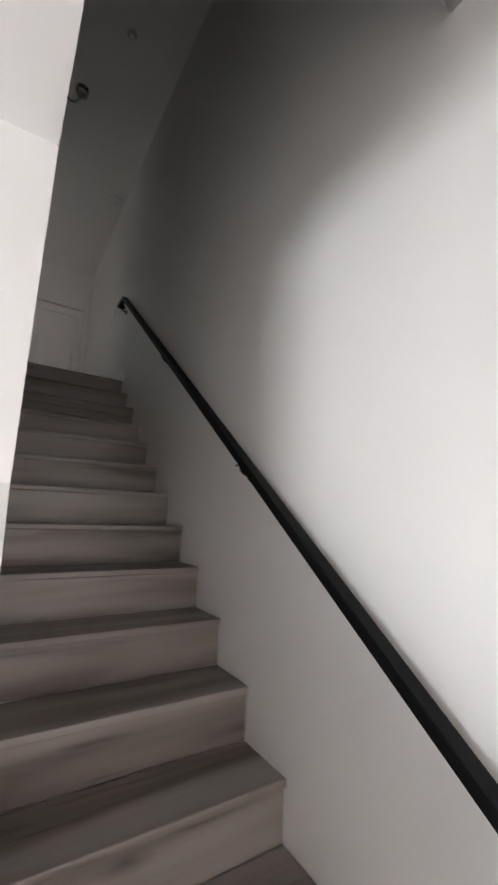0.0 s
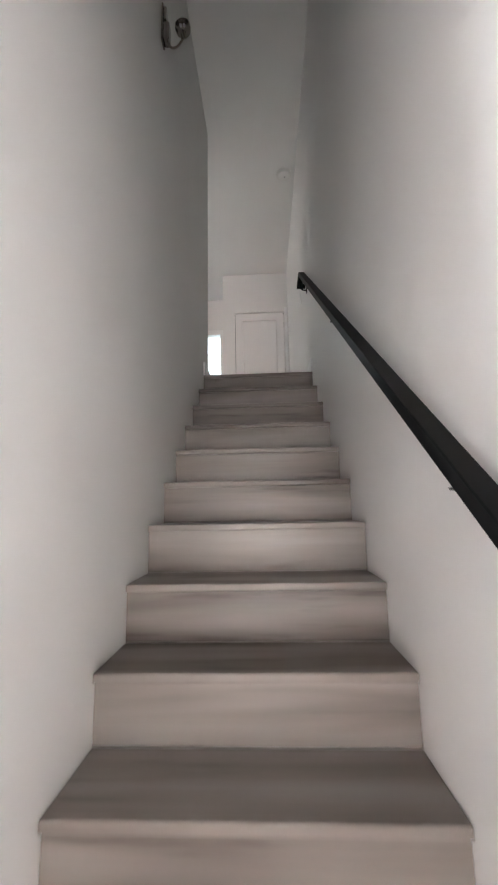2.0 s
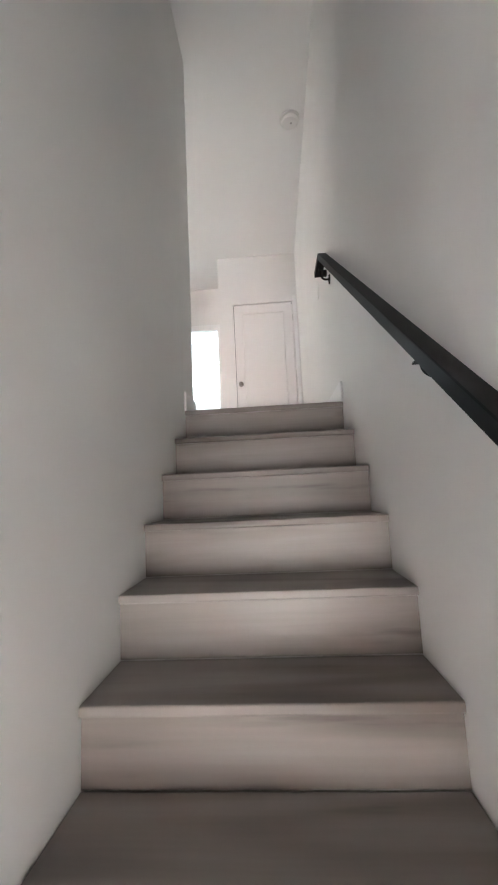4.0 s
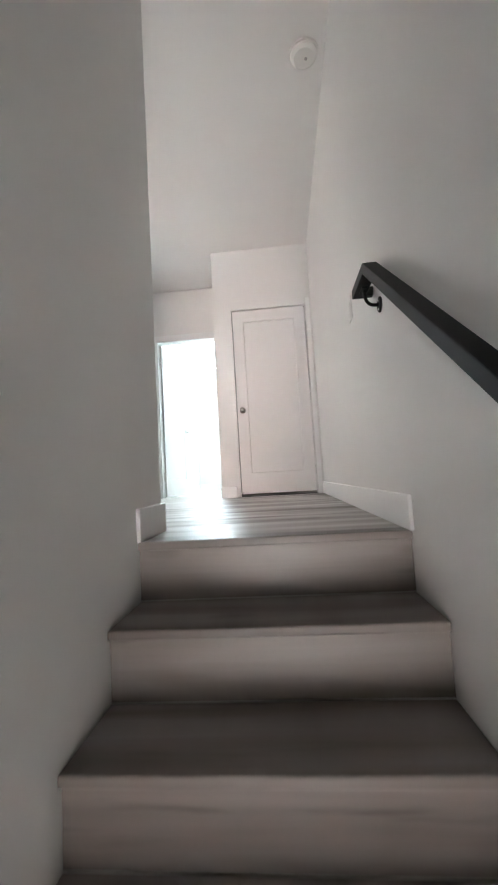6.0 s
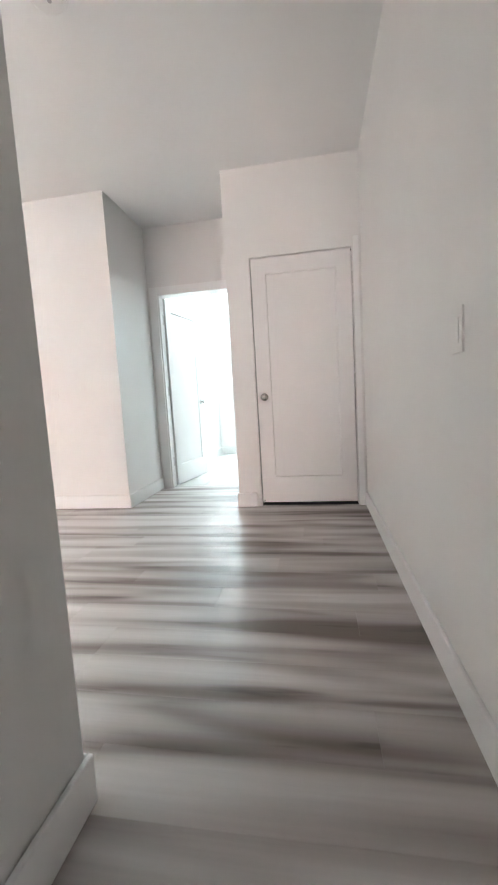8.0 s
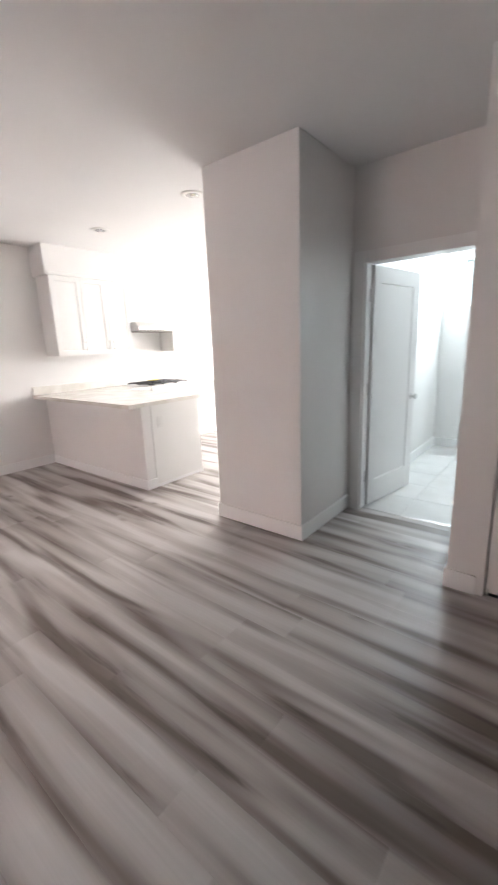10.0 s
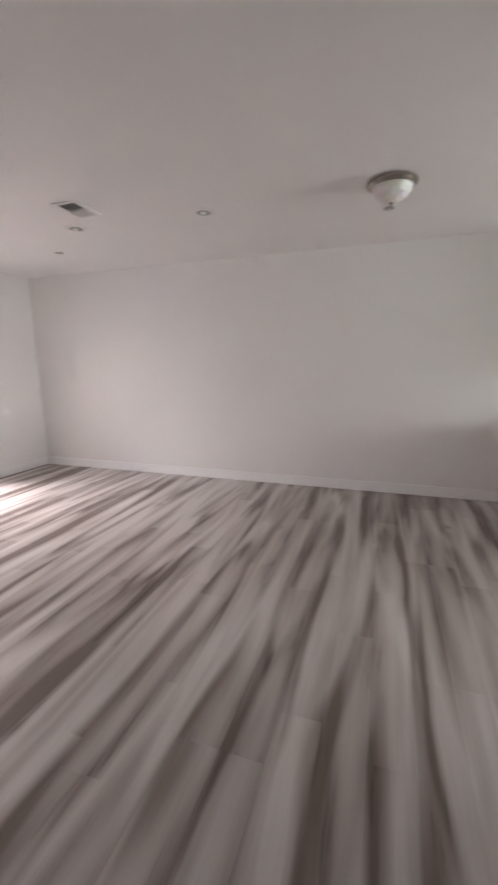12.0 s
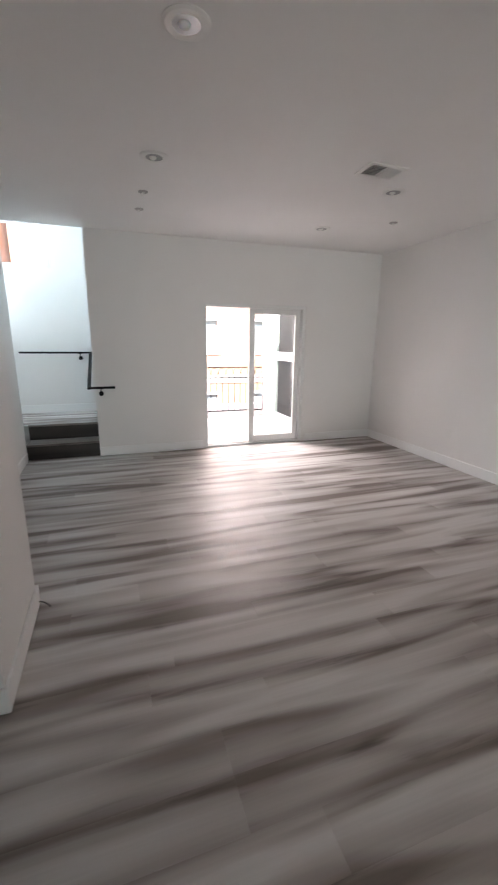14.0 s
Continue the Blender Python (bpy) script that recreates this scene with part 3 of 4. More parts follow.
part("jamb", box(-1.196, -1.19, RECESS_Y + 0.001, RECESS_Y + 0.119, 0.0, 2.035), TRIM, bath)
part("head_jamb", box(-1.949, -1.196, RECESS_Y + 0.001, RECESS_Y + 0.119, 2.029, 2.035), TRIM, bath)
solid("threshold", box(-1.955, -1.19, RECESS_Y + 0.045, RECESS_Y + 0.085, -0.012, 0.004, 0.002), STEEL, (-1.6, RECESS_Y + 0.06, 0), "thin metal strip between plank floor and bathroom tile", "threshold", kind="structure")

# ---- bathroom ----
tiles = thing("floor_bathroom", (-1.0, 5.0, 0), "pale grey square tile floor of the bathroom", "floor", kind="structure")
part("bed", box(-2.03, 0.0, RECESS_Y + 0.085, 6.3, -0.3, -0.006), GROUT, tiles)
tile_mesh = None
for i in range(5):
    for j in range(7):
        x, y = -2.028 + 0.405 * i, RECESS_Y + 0.09 + 0.405 * j
        w, d = min(0.4, -0.003 - x), min(0.4, 6.295 - y)
        if w > 0.05 and d > 0.05:
            part("tile", box(x, x + w, y, y + d, -0.006, 0.0, 0.0015, segments=1), TILE, tiles)
baseboard(-2.03, -2.03 + B, 4.7, 6.3)
baseboard(-2.03 + B, 0.0, 6.3 - B, 6.3)


def fixed_window(name, axis, wall0, wall1, u0, u1, z0, z1, label, bars=0):
    """A vinyl window: four frame members, optional mullions, and a pane."""
    w = thing(name, ((u0 + u1) / 2, (wall0 + wall1) / 2, z0) if axis == "y" else ((wall0 + wall1) / 2, (u0 + u1) / 2, z0), label, "window", kind="structure")
    c0, c1 = (wall0 + wall1) / 2 - 0.03, (wall0 + wall1) / 2 + 0.03

    def member(n, a0, a1, b0, b1, mat, c=(c0, c1), bevel=0.004):
        return part(n, box(a0, a1, *c, b0, b1, bevel) if axis == "y" else box(*c, a0, a1, b0, b1, bevel), mat, w)

    f = 0.045
    member("window_frame", u0, u0 + f, z0, z1, VINYL)
    member("window_frame", u1 - f, u1, z0, z1, VINYL)
    member("window_frame", u0 + f, u1 - f, z0, z0 + f, VINYL)
    member("window_frame", u0 + f, u1 - f, z1 - f, z1, VINYL)
    for k in range(bars):
        u = u0 + (u1 - u0) * (k + 1) / (bars + 1)
        member("mullion", u - 0.02, u + 0.02, z0 + f, z1 - f, VINYL)
    mid = (c0 + c1) / 2
    pane = member("pane", u0 + f - 0.005, u1 - f + 0.005, z0 + f - 0.005, z1 - f + 0.005, GLASS, (mid - 0.003, mid + 0.003), 0)
    pane.visible_shadow = False
    return w


MILKY = material("obscure_glass", (0.85, 0.87, 0.87), 0.4)
through_pane = node(MILKY, "ShaderNodeBsdfTranslucent", Color=(0.32, 0.38, 0.39, 1))
link(MILKY, through_pane, 0, MILKY.node_tree.nodes["Material Output"], "Surface")
bw = thing("window_2", (-1.55, 6.36, 1.82), "small white-framed bathroom window with obscure glass", "window", kind="structure")
for u0, u1, z0, z1 in ((-1.84, -1.81, 1.82, 2.4), (-1.29, -1.26, 1.82, 2.4), (-1.81, -1.29, 1.82, 1.85), (-1.81, -1.29, 2.37, 2.4)):
    part("window_frame", box(u0, u1, 6.335, 6.40, z0, z1, 0.003), VINYL, bw)
part("pane", box(-1.815, -1.285, 6.366, 6.371, 1.845, 2.375), MILKY, bw)
fixed_window("window_1", "y", NOOK_Y - 0.14, NOOK_Y, -1.43, -0.75, 2.43, 3.02, "high white-framed window above the landing")
# windows out of view behind lamps; the stair-foot one is an added helper
for name, place, label in (("window_3", ("y", KITCHEN_Y, KITCHEN_Y + 0.15, -5.45, -3.15, 0.98, 2.32), "wide white-framed kitchen window in three lights"),
                           ("window_4", ("x", 0.0, 0.15, -4.65, -3.75, 1.95, 3.85), "tall white-framed window beside the landing"),
                           ("window_5", ("y", -6.15, -6.0, -0.87, -0.07, LOW, -0.8), "tall white-framed glazing at the foot of the stairs")):
    wide = fixed_window(name, *place, label, 2 if name == "window_3" else 0)
    # panes keep their shadow, which blocks outside sun and sky
    for piece in wide.children:
        piece.visible_shadow = True

# ---- sliding door ----
sl = thing("sliding_door", (-4.07, BACK - 0.07, 0), "white vinyl sliding glass door, standing half open", "sliding door", kind="structure")
X0, X1, SY = -4.805, -3.337, BACK - 0.07
part("frame_jamb", box(X0, X0 + 0.045, SY - 0.055, SY + 0.06, 0.0, 1.95, 0.004), VINYL, sl)
part("frame_jamb", box(X1 - 0.03, X1, SY - 0.055, SY + 0.06, 0.0, 1.95, 0.004), VINYL, sl)
part("frame_head", box(X0 + 0.045, X1 - 0.03, SY - 0.055, SY + 0.06, 1.905, 1.95, 0.004), VINYL, sl)
track = part("frame_sill", box(X0 + 0.045, X1 - 0.03, SY - 0.055, SY + 0.06, 0.0, 0.028, 0.003), VINYL, sl)
for y in (-0.03, 0.0, 0.03):
    part("track", box(X0 + 0.05, X1 - 0.035, SY + y - 0.003, SY + y + 0.003, 0.028, 0.04), STEEL, track)


def sash(name, x0, x1, y, label):
    s = part(name, bmesh.new(), VINYL, sl, label)
    f = 0.068
    part("stile", box(x0, x0 + f, y - 0.016, y + 0.016, 0.042, 1.90, 0.004), VINYL, s)
    part("stile", box(x1 - f, x1, y - 0.016, y + 0.016, 0.042, 1.90, 0.004), VINYL, s)
    part("sash_rail", box(x0 + f, x1 - f, y - 0.016, y + 0.016, 0.042, 0.042 + f + 0.02, 0.004), VINYL, s)
    part("sash_rail", box(x0 + f, x1 - f, y - 0.016, y + 0.016, 1.90 - f, 1.90, 0.004), VINYL, s)
    pane = part("pane", box(x0 + f - 0.006, x1 - f + 0.006, y - 0.004, y + 0.004, 0.042 + f, 1.90 - f + 0.006), GLASS, s)
    pane.visible_shadow = False
    return s


sash("fixed_sash", X0 + 0.047, -4.005, SY - 0.03, "fixed glass panel")
moving = sash("sliding_sash", X0 + 0.075, -3.975, SY + 0.018, "sliding glass panel pushed behind the fixed one")
part("pull", box(-4.02, -3.995, SY + 0.034, SY + 0.055, 0.92, 1.12, 0.005), VINYL, moving)
part("latch", box(X1 - 0.04, X1 - 0.03, SY + 0.01, SY + 0.03, 0.93, 1.05, 0.003), STEEL, sl)


# ---- kitchen ----
def bar_pull(parent, at, length, axis):
    """A bar handle on two posts, standing off a face that looks towards +x or +y."""
    x, y, z = at
    bm = None
    if axis == "v":
        bm = tube([(x + 0.03, y, z - length / 2), (x + 0.03, y, z + length / 2)], 0.006, bm=bm)
        posts = [(x, y, z - length * 0.35), (x, y, z + length * 0.35)]
    else:
        bm = tube([(x + 0.03, y - length / 2, z), (x + 0.03, y + length / 2, z)], 0.006, bm=bm)
        posts = [(x, y - length * 0.35, z), (x, y + length * 0.35, z)]
    for p in posts:
        bm = tube([p, (p[0] + 0.03, p[1], p[2])], 0.005, bm=bm)
    return part("handle", bm, STEEL, parent, "brushed steel bar handle")


def shaker(parent, name, x, y0, y1, z0, z1):
    """A cabinet front facing +x: a slab with a sunk panel."""
    bm = panel_slab(y0, y1, -0.01, 0.01, z0, z1, (0.057, 0.057, 0.057, 0.057) if z1 - z0 > 0.25 else (0.04, 0.04, 0.04, 0.04))
    bmesh.ops.transform(bm, matrix=Matrix.Translation((x, 0, 0)) @ pose(0, 0, 0, 0, 0, 90), verts=bm.verts)
    return part(name, bm, CABINET, parent)


CAB_F = -5.66


def upper_cabinet(y0, y1, z0, z1, doors, handle_sides, handle_low=True):
    c = thing("wall_cabinet", (LEFT, y0, z0), "white shaker wall cabinet hung over the counter", "cabinet", "kitchen wall cabinets")
    part("body", box(LEFT, CAB_F - 0.022, y0 + 0.001, y1 - 0.001, z0, z1), CABINET, c)
    w = (y1 - y0) / doors
    for k in range(doors):
        d = shaker(c, "cabinet_door", CAB_F - 0.01, y0 + k * w + 0.002, y0 + (k + 1) * w - 0.002, z0 + 0.002, z1 - 0.002)
        y = y0 + k * w + (0.035 if handle_sides[k] == "l" else w - 0.035)
        bar_pull(d, (CAB_F, y, z0 + 0.115), 0.13, "v")


ZC0, ZC1 = 1.405, 2.362
upper_cabinet(3.0, 3.40, ZC0, ZC1, 1, "r")
upper_cabinet(3.40, 4.105, ZC0, ZC1, 2, "rl")
upper_cabinet(4.105, 4.885, 1.83, ZC1, 2, "rl")
upper_cabinet(4.885, 5.50, ZC0, ZC1, 2, "rl")
upper_cabinet(5.50, 6.10, ZC0, ZC1, 2, "rl")
crown = solid("crown_molding", box(LEFT, CAB_F + 0.014, 2.985, 6.59, ZC1, ZC1 + 0.04, 0.008), CABINET, (LEFT, 3, ZC1), "white crown molding on top of the wall cabinets", "molding", kind="structure")

hood = thing("range_hood", (LEFT, 4.5, 1.70), "slim stainless steel range hood under a wall cabinet", "range hood")
hb = bmesh.new()
prof = [(LEFT, 1.83), (-5.56, 1.83), (-5.485, 1.765), (-5.485, 1.715), (LEFT, 1.70)]
va = [hb.verts.new((x, 4.107, z)) for x, z in prof]
vb = [hb.verts.new((x, 4.883, z)) for x, z in prof]
hb.faces.new(va)
hb.faces.new(vb)
for k in range(5):
    hb.faces.new((va[k], va[(k + 1) % 5], vb[(k + 1) % 5], vb[k]))
bmesh.ops.bevel(hb, geom=hb.edges[:], offset=0.004, segments=2, affect="EDGES")
part("body", hb, STEEL, hood)
for k in range(2):
    part("switch", box(-5.488, -5.478, 4.72 + 0.05 * k, 4.75 + 0.05 * k, 1.732, 1.748, 0.002), BLACK, hood)
part("filter", box(-5.90, -5.56, 4.16, 4.83, 1.694, 1.699), NICKEL, hood)


def base_cabinet(y0, y1, drawers):
    c = thing("base_cabinet", (LEFT, y0, 0), "white shaker base cabinet with drawers" if drawers > 1 else "white shaker base cabinet", "cabinet", "kitchen base cabinets")
    part("body", box(LEFT, -5.40, y0 + 0.001, y1 - 0.001, 0.10, 0.885), CABINET, c)
    part("toe_kick", box(LEFT, -5.46, y0 + 0.001, y1 - 0.001, 0.0, 0.10), CABINET, c)
    if drawers > 1:
        h = 0.775 / drawers
        for k in range(drawers):
            d = shaker(c, "drawer_front", -5.39, y0 + 0.003, y1 - 0.003, 0.105 + k * h, 0.105 + (k + 1) * h - 0.004)
            bar_pull(d, (-5.38, (y0 + y1) / 2, 0.105 + (k + 0.6) * h), 0.16, "h")
    else:
        d = shaker(c, "cabinet_door", -5.39, y0 + 0.003, y1 - 0.003, 0.105, 0.88)
        bar_pull(d, (-5.38, y1 - 0.045, 0.78), 0.13, "v")


base_cabinet(3.74, 4.11, 1)
base_cabinet(4.89, 5.45, 4)
base_cabinet(5.45, 6.0, 1)
base_cabinet(6.0, 6.59, 1)
solid("countertop", box(LEFT, -5.345, 4.89, 6.595, 0.885, 0.925, 0.004), STONE, (-5.7, 5.5, 0.885), "white quartz countertop beside the range", "countertop")
ct = thing("countertop", (-5, 3.2, 0.885), "white quartz peninsula countertop with a thin edge", "countertop")
part("slab", cells("z", 0.885, 0.925, LEFT, -3.945, 2.745, 4.11, [(-5.345, -3.945, 3.74, 4.11)]), STONE, ct)
bs = thing("backsplash", (LEFT, 4.4, 0.925), "low cream quartz upstand along the kitchen wall", "backsplash", kind="structure")
part("upstand", box(LEFT, LEFT + 0.02, 2.745, 4.11, 0.925, 1.03, 0.003), STONE, bs)
part("upstand", box(LEFT, LEFT + 0.02, 4.89, 6.59, 0.925, 1.03, 0.003), STONE, bs)

pen = thing("peninsula", (-5, 3.3, 0), "white kitchen peninsula with a plain back and an end panel", "kitchen island")
part("back_panel", box(LEFT, -3.975, 2.905, 3.02, 0.0, 0.885), WALL, pen)
part("body", box(LEFT, -3.99, 3.02, 3.70, 0.09, 0.885), CABINET, pen)
part("toe_kick", box(-5.3, -4.0, 3.02, 3.64, 0.0, 0.09), CABINET, pen)
part("end_panel", box(-3.988, -3.972, 3.025, 3.708, 0.0, 0.885, 0.003), CABINET, pen)
part("baseboard", box(LEFT, -3.962, 2.892, 2.904, 0.0, 0.105, 0.003), TRIM, pen)
part("baseboard", box(-3.974, -3.962, 2.905, 3.03, 0.0, 0.105, 0.003), TRIM, pen)
part("baseboard", box(-3.971, -3.964, 3.03, 3.708, 0.0, 0.03, 0.002), TRIM, pen)
for k in range(2):
    bm = panel_slab(-5.25 + 0.63 * k, -4.63 + 0.63 * k, 3.70, 3.718, 0.105, 0.88, (0.057,) * 4)
    part("cabinet_door", bm, CABINET, pen)


def wall_plate(at, axis, label, slots=2, w=0.072, h=0.115):
    """A cover plate facing along an axis, with its switch or sockets."""
    x, y, z = at
    p = thing("wall_plate", at, label, "wall plate", "switch and outlet plates")
    d = 0.006

    def put(n, du, dz0, dz1, d0, d1, mat):
        s = 1 if axis[0] != "-" else -1
        if axis[-1] == "x":
            part(n, box(x + s * d0, x + s * d1, y - du, y + du, z + dz0, z + dz1, 0.0015), mat, p)
        else:
            part(n, box(x - du, x + du, y + s * d0, y + s * d1, z + dz0, z + dz1, 0.0015), mat, p)

    put("plate", w / 2, -h / 2, h / 2, 0.0, d, PLASTIC)
    if slots == 1:
        put("rocker", 0.017, -0.034, 0.034, d - 0.001, d + 0.003, PLASTIC)
    else:
        put("socket", 0.017, 0.006, 0.036, d - 0.001, d + 0.002, PLASTIC)
        put("socket", 0.017, -0.036, -0.006, d - 0.001, d + 0.002, PLASTIC)


solid("cable_stub", tube(arc((BLOCK_X - 0.005, BLOCK_Y0 + 0.02, 0.03), (BLOCK_X - 0.05, BLOCK_Y0 + 0.03, 0.035), (BLOCK_X - 0.075, BLOCK_Y0 + 0.05, 0.004)), 0.003), BLACK, (BLOCK_X - 0.075, BLOCK_Y0 + 0.05, 0.0), "short black wire end by the pier baseboard", "cable")
wall_plate((-2.69, CLOSET_Y + 0.005, 1.05), "-y", "white light switch plate on the pillar", 1)
wall_plate((0.0, 0.72, 1.055), "-x", "white light switch plate on the hall wall", 1, 0.08, 0.12)
wall_plate((-3.972, 3.13, 0.70), "x", "white outlet plate on the end of the peninsula")
wall_plate((LEFT, 1.85, 0.36), "x", "white outlet plate low on the living room wall")
wall_plate((LEFT, -1.9, 0.40), "x", "white outlet plate low on the living room wall")
solid("cable_stub", tube(arc((LEFT + 0.012, 2.80, 0.928), (LEFT + 0.10, 2.86, 0.94), (LEFT + 0.26, 2.95, 0.93)), 0.004), PLASTIC, (LEFT, 2.8, 0.93), "loose white cable end on the counter", "cable")

# range
rg = thing("gas_range", (-5.65, 4.5, 0), "stainless steel gas range with black grates", "stove")
R0, R1, RF = 4.118, 4.882, -5.335
part("body", box(LEFT + 0.012, RF - 0.03, R0, R1, 0.06, 0.905, 0.004), STEEL, rg)
part("cooktop", box(LEFT + 0.012, RF - 0.005, R0, R1, 0.905, 0.925, 0.004), STEEL, rg)
part("control_panel", box(RF - 0.03, RF + 0.015, R0, R1, 0.80, 0.905, 0.008), STEEL, rg)
for k in range(5):
    part("control_knob", lathe([(0.0, 0.0), (0.021, 0.0), (0.019, 0.022), (0.0, 0.024)], (RF + 0.015, R0 + 0.10 + 0.141 * k, 0.855), "x", 18), STEEL, rg)
od = part("oven_door", box(RF - 0.03, RF, R0 + 0.006, R1 - 0.006, 0.24, 0.79, 0.006), STEEL, rg)
part("oven_window", box(RF - 0.001, RF + 0.003, R0 + 0.06, R1 - 0.06, 0.31, 0.70, 0.003), OVEN_GLASS, od)
part("oven_handle", tube([(RF, R0 + 0.06, 0.745), (RF + 0.045, R0 + 0.06, 0.745), (RF + 0.045, R1 - 0.06, 0.745), (RF, R1 - 0.06, 0.745)], 0.011), STEEL, od)
part("storage_drawer", box(RF - 0.03, RF - 0.002, R0 + 0.006, R1 - 0.006, 0.075, 0.23, 0.006), STEEL, rg)
for x in (-5.9, -5.42):
    for y in (R0 + 0.05, R1 - 0.05):
        part("foot", lathe([(0.0, 0.0), (0.018, 0.0), (0.015, 0.06), (0.0, 0.06)], (x, y, 0.0), "z", 12), BLACK, rg)
for k in range(3):
    y0, y1 = R0 + 0.02 + 0.243 * k, R0 + 0.02 + 0.243 * (k + 1) - 0.006
    g = None
    for y in (y0 + 0.006, y1 - 0.006):
        g = box(-5.93, -5.38, y - 0.006, y + 0.006, 0.945, 0.957, 0.002, g)
    for x in (-5.924, -5.79, -5.655, -5.52, -5.386):
        g = box(x - 0.006, x + 0.006, y0 + 0.008, y1 - 0.008, 0.946, 0.958, 0.002, g)
    for x in (-5.92, -5.39):
        for y in (y0 + 0.006, y1 - 0.006):
            g = box(x - 0.006, x + 0.006, y - 0.006, y + 0.006, 0.925, 0.947, 0.0, g)
    part("grate", g, IRON, rg)
for x in (-5.80, -5.52):
    for y in (R0 + 0.15, R1 - 0.15):
        part("burner", lathe([(0.0, 0.0), (0.05, 0.0), (0.045, 0.012), (0.03, 0.016), (0.0, 0.016)], (x, y, 0.925), "z", 20), IRON, rg)
solid("instruction_tag", box(-5.94, -5.86, 4.52, 4.68, 0.958, 0.968, 0.002), YELLOW, (-5.9, 4.6, 0.958), "yellow paper tag lying on the range", "paper")

# ---- ceiling fittings ----
lamp = thing("ceiling_light", (-4.479, 1.338, CEIL), "flush ceiling lamp with nickel ring and frosted glass bowl", "ceiling lamp")
at = (-4.479, 1.338, CEIL)
part("ring", lathe([(0.0, 0.0), (0.150, 0.0), (0.166, 0.012), (0.166, 0.028), (0.152, 0.042), (0.140, 0.046), (0.0, 0.046)], at, "-z", 48), NICKEL, lamp)
part("bowl", lathe([(0.138, 0.044), (0.132, 0.065), (0.112, 0.095), (0.080, 0.120), (0.040, 0.136), (0.0, 0.140)], at, "-z", 48), FROST, lamp)
part("finial", lathe([(0.0, 0.136), (0.016, 0.138), (0.014, 0.148), (0.008, 0.152), (0.009, 0.160), (0.0, 0.166)], at, "-z", 20), NICKEL, lamp)


def downlight(x, y, bulb=True):
    d = thing("recessed_light", (x, y, CEIL), "unlit recessed downlight with white trim ring", "recessed light", "recessed lights")
    o = (x, y, CEIL)
    part("trim", lathe([(0.058, 0.001), (0.059, 0.007), (0.086, 0.008), (0.100, 0.004), (0.101, 0.0), (0.058, 0.0)], o, "-z", 40), PLASTIC, d)
    part("reflector", lathe([(0.0585, 0.0065), (0.050, 0.005), (0.040, 0.002), (0.0, 0.001)], o, "-z", 32), CHROME, d)
    if bulb:
        part("bulb", lathe([(0.0, 0.022), (0.014, 0.02), (0.024, 0.012), (0.026, 0.002), (0.0, 0.002)], (x + 0.008, y, CEIL), "-z", 24), FROST, d)


for x, y in ((-2.526, -0.11), (-2.527, -1.394), (-4.557, -0.128), (-4.5, -2.615), (-4.515, -1.385), (-4.766, 3.19), (-3.318, 3.173), (-4.766, 4.9)):
    downlight(x, y)


def sprinkler(x, y):
    s = thing("fire_sprinkler", (x, y, CEIL), "small white concealed sprinkler cap on the ceiling", "sprinkler", "ceiling sprinklers")
    part("flange", lathe([(0.0, 0.0), (0.042, 0.0), (0.040, 0.006), (0.030, 0.010), (0.0, 0.010)], (x, y, CEIL), "-z", 28), GREY_CAP, s)
    part("head", lathe([(0.0, 0.010), (0.012, 0.010), (0.012, 0.024), (0.020, 0.026), (0.0, 0.028)], (x, y, CEIL), "-z", 16), PLASTIC, s)


for x, y in ((-5.1, -2.137), (-2.506, -2.119), (-2.505, -2.621), (-5.0, 1.32), (-0.47, -1.12)):
    sprinkler(x, y)


def smoke_detector(x, y, z):
    s = thing("smoke_detector", (x, y, z), "round white smoke detector on the ceiling", "smoke detector", "smoke detectors")
    part("base", lathe([(0.0, 0.0), (0.088, 0.0), (0.088, 0.014), (0.0, 0.014)], (x, y, z), "-z", 36), PLASTIC, s)
    part("cover", lathe([(0.081, 0.014), (0.078, 0.030), (0.062, 0.040), (0.020, 0.043), (0.0, 0.043)], (x, y, z), "-z", 36), PLASTIC, s)
    part("test_button", lathe([(0.0, 0.042), (0.009, 0.042), (0.009, 0.0455), (0.0, 0.046)], (x + 0.01, y, z), "-z", 16), GREY_CAP, s)


smoke_detector(-0.125, 0.84, CEIL)
smoke_detector(-1.46, 1.32, CEIL)
smoke_detector(-1.26, -2.53, -0.36)

vent = thing("ceiling_vent", (-4.15, -1.05, CEIL), "white ceiling air register with angled slats", "air vent")
VX, VY = -4.15, -1.05
# ceiling has no duct hole; this dark sheet stands in for its shade
part("backing", box(VX - 0.13, VX + 0.13, VY - 0.08, VY + 0.08, CEIL - 0.003, CEIL - 0.001), DARK_GAP, vent)
part("frame", cells("z", CEIL - 0.008, CEIL, VX - 0.16, VX + 0.16, VY - 0.11, VY + 0.11, [(VX - 0.13, VX - 0.005, VY - 0.08, VY + 0.08), (VX + 0.005, VX + 0.13, VY - 0.08, VY + 0.08)]), PLASTIC, vent)
for half, lean in ((-1, 62), (1, -35)):
    for k in range(7):
        bm = box(-0.060, 0.060, -0.010, 0.010, -0.0007, 0.0007)
        bmesh.ops.transform(bm, matrix=pose(VX + half * 0.0675, VY - 0.069 + 0.023 * k, CEIL - 0.009, lean, 0, 0), verts=bm.verts)
        part("slat", bm, PLASTIC, vent)

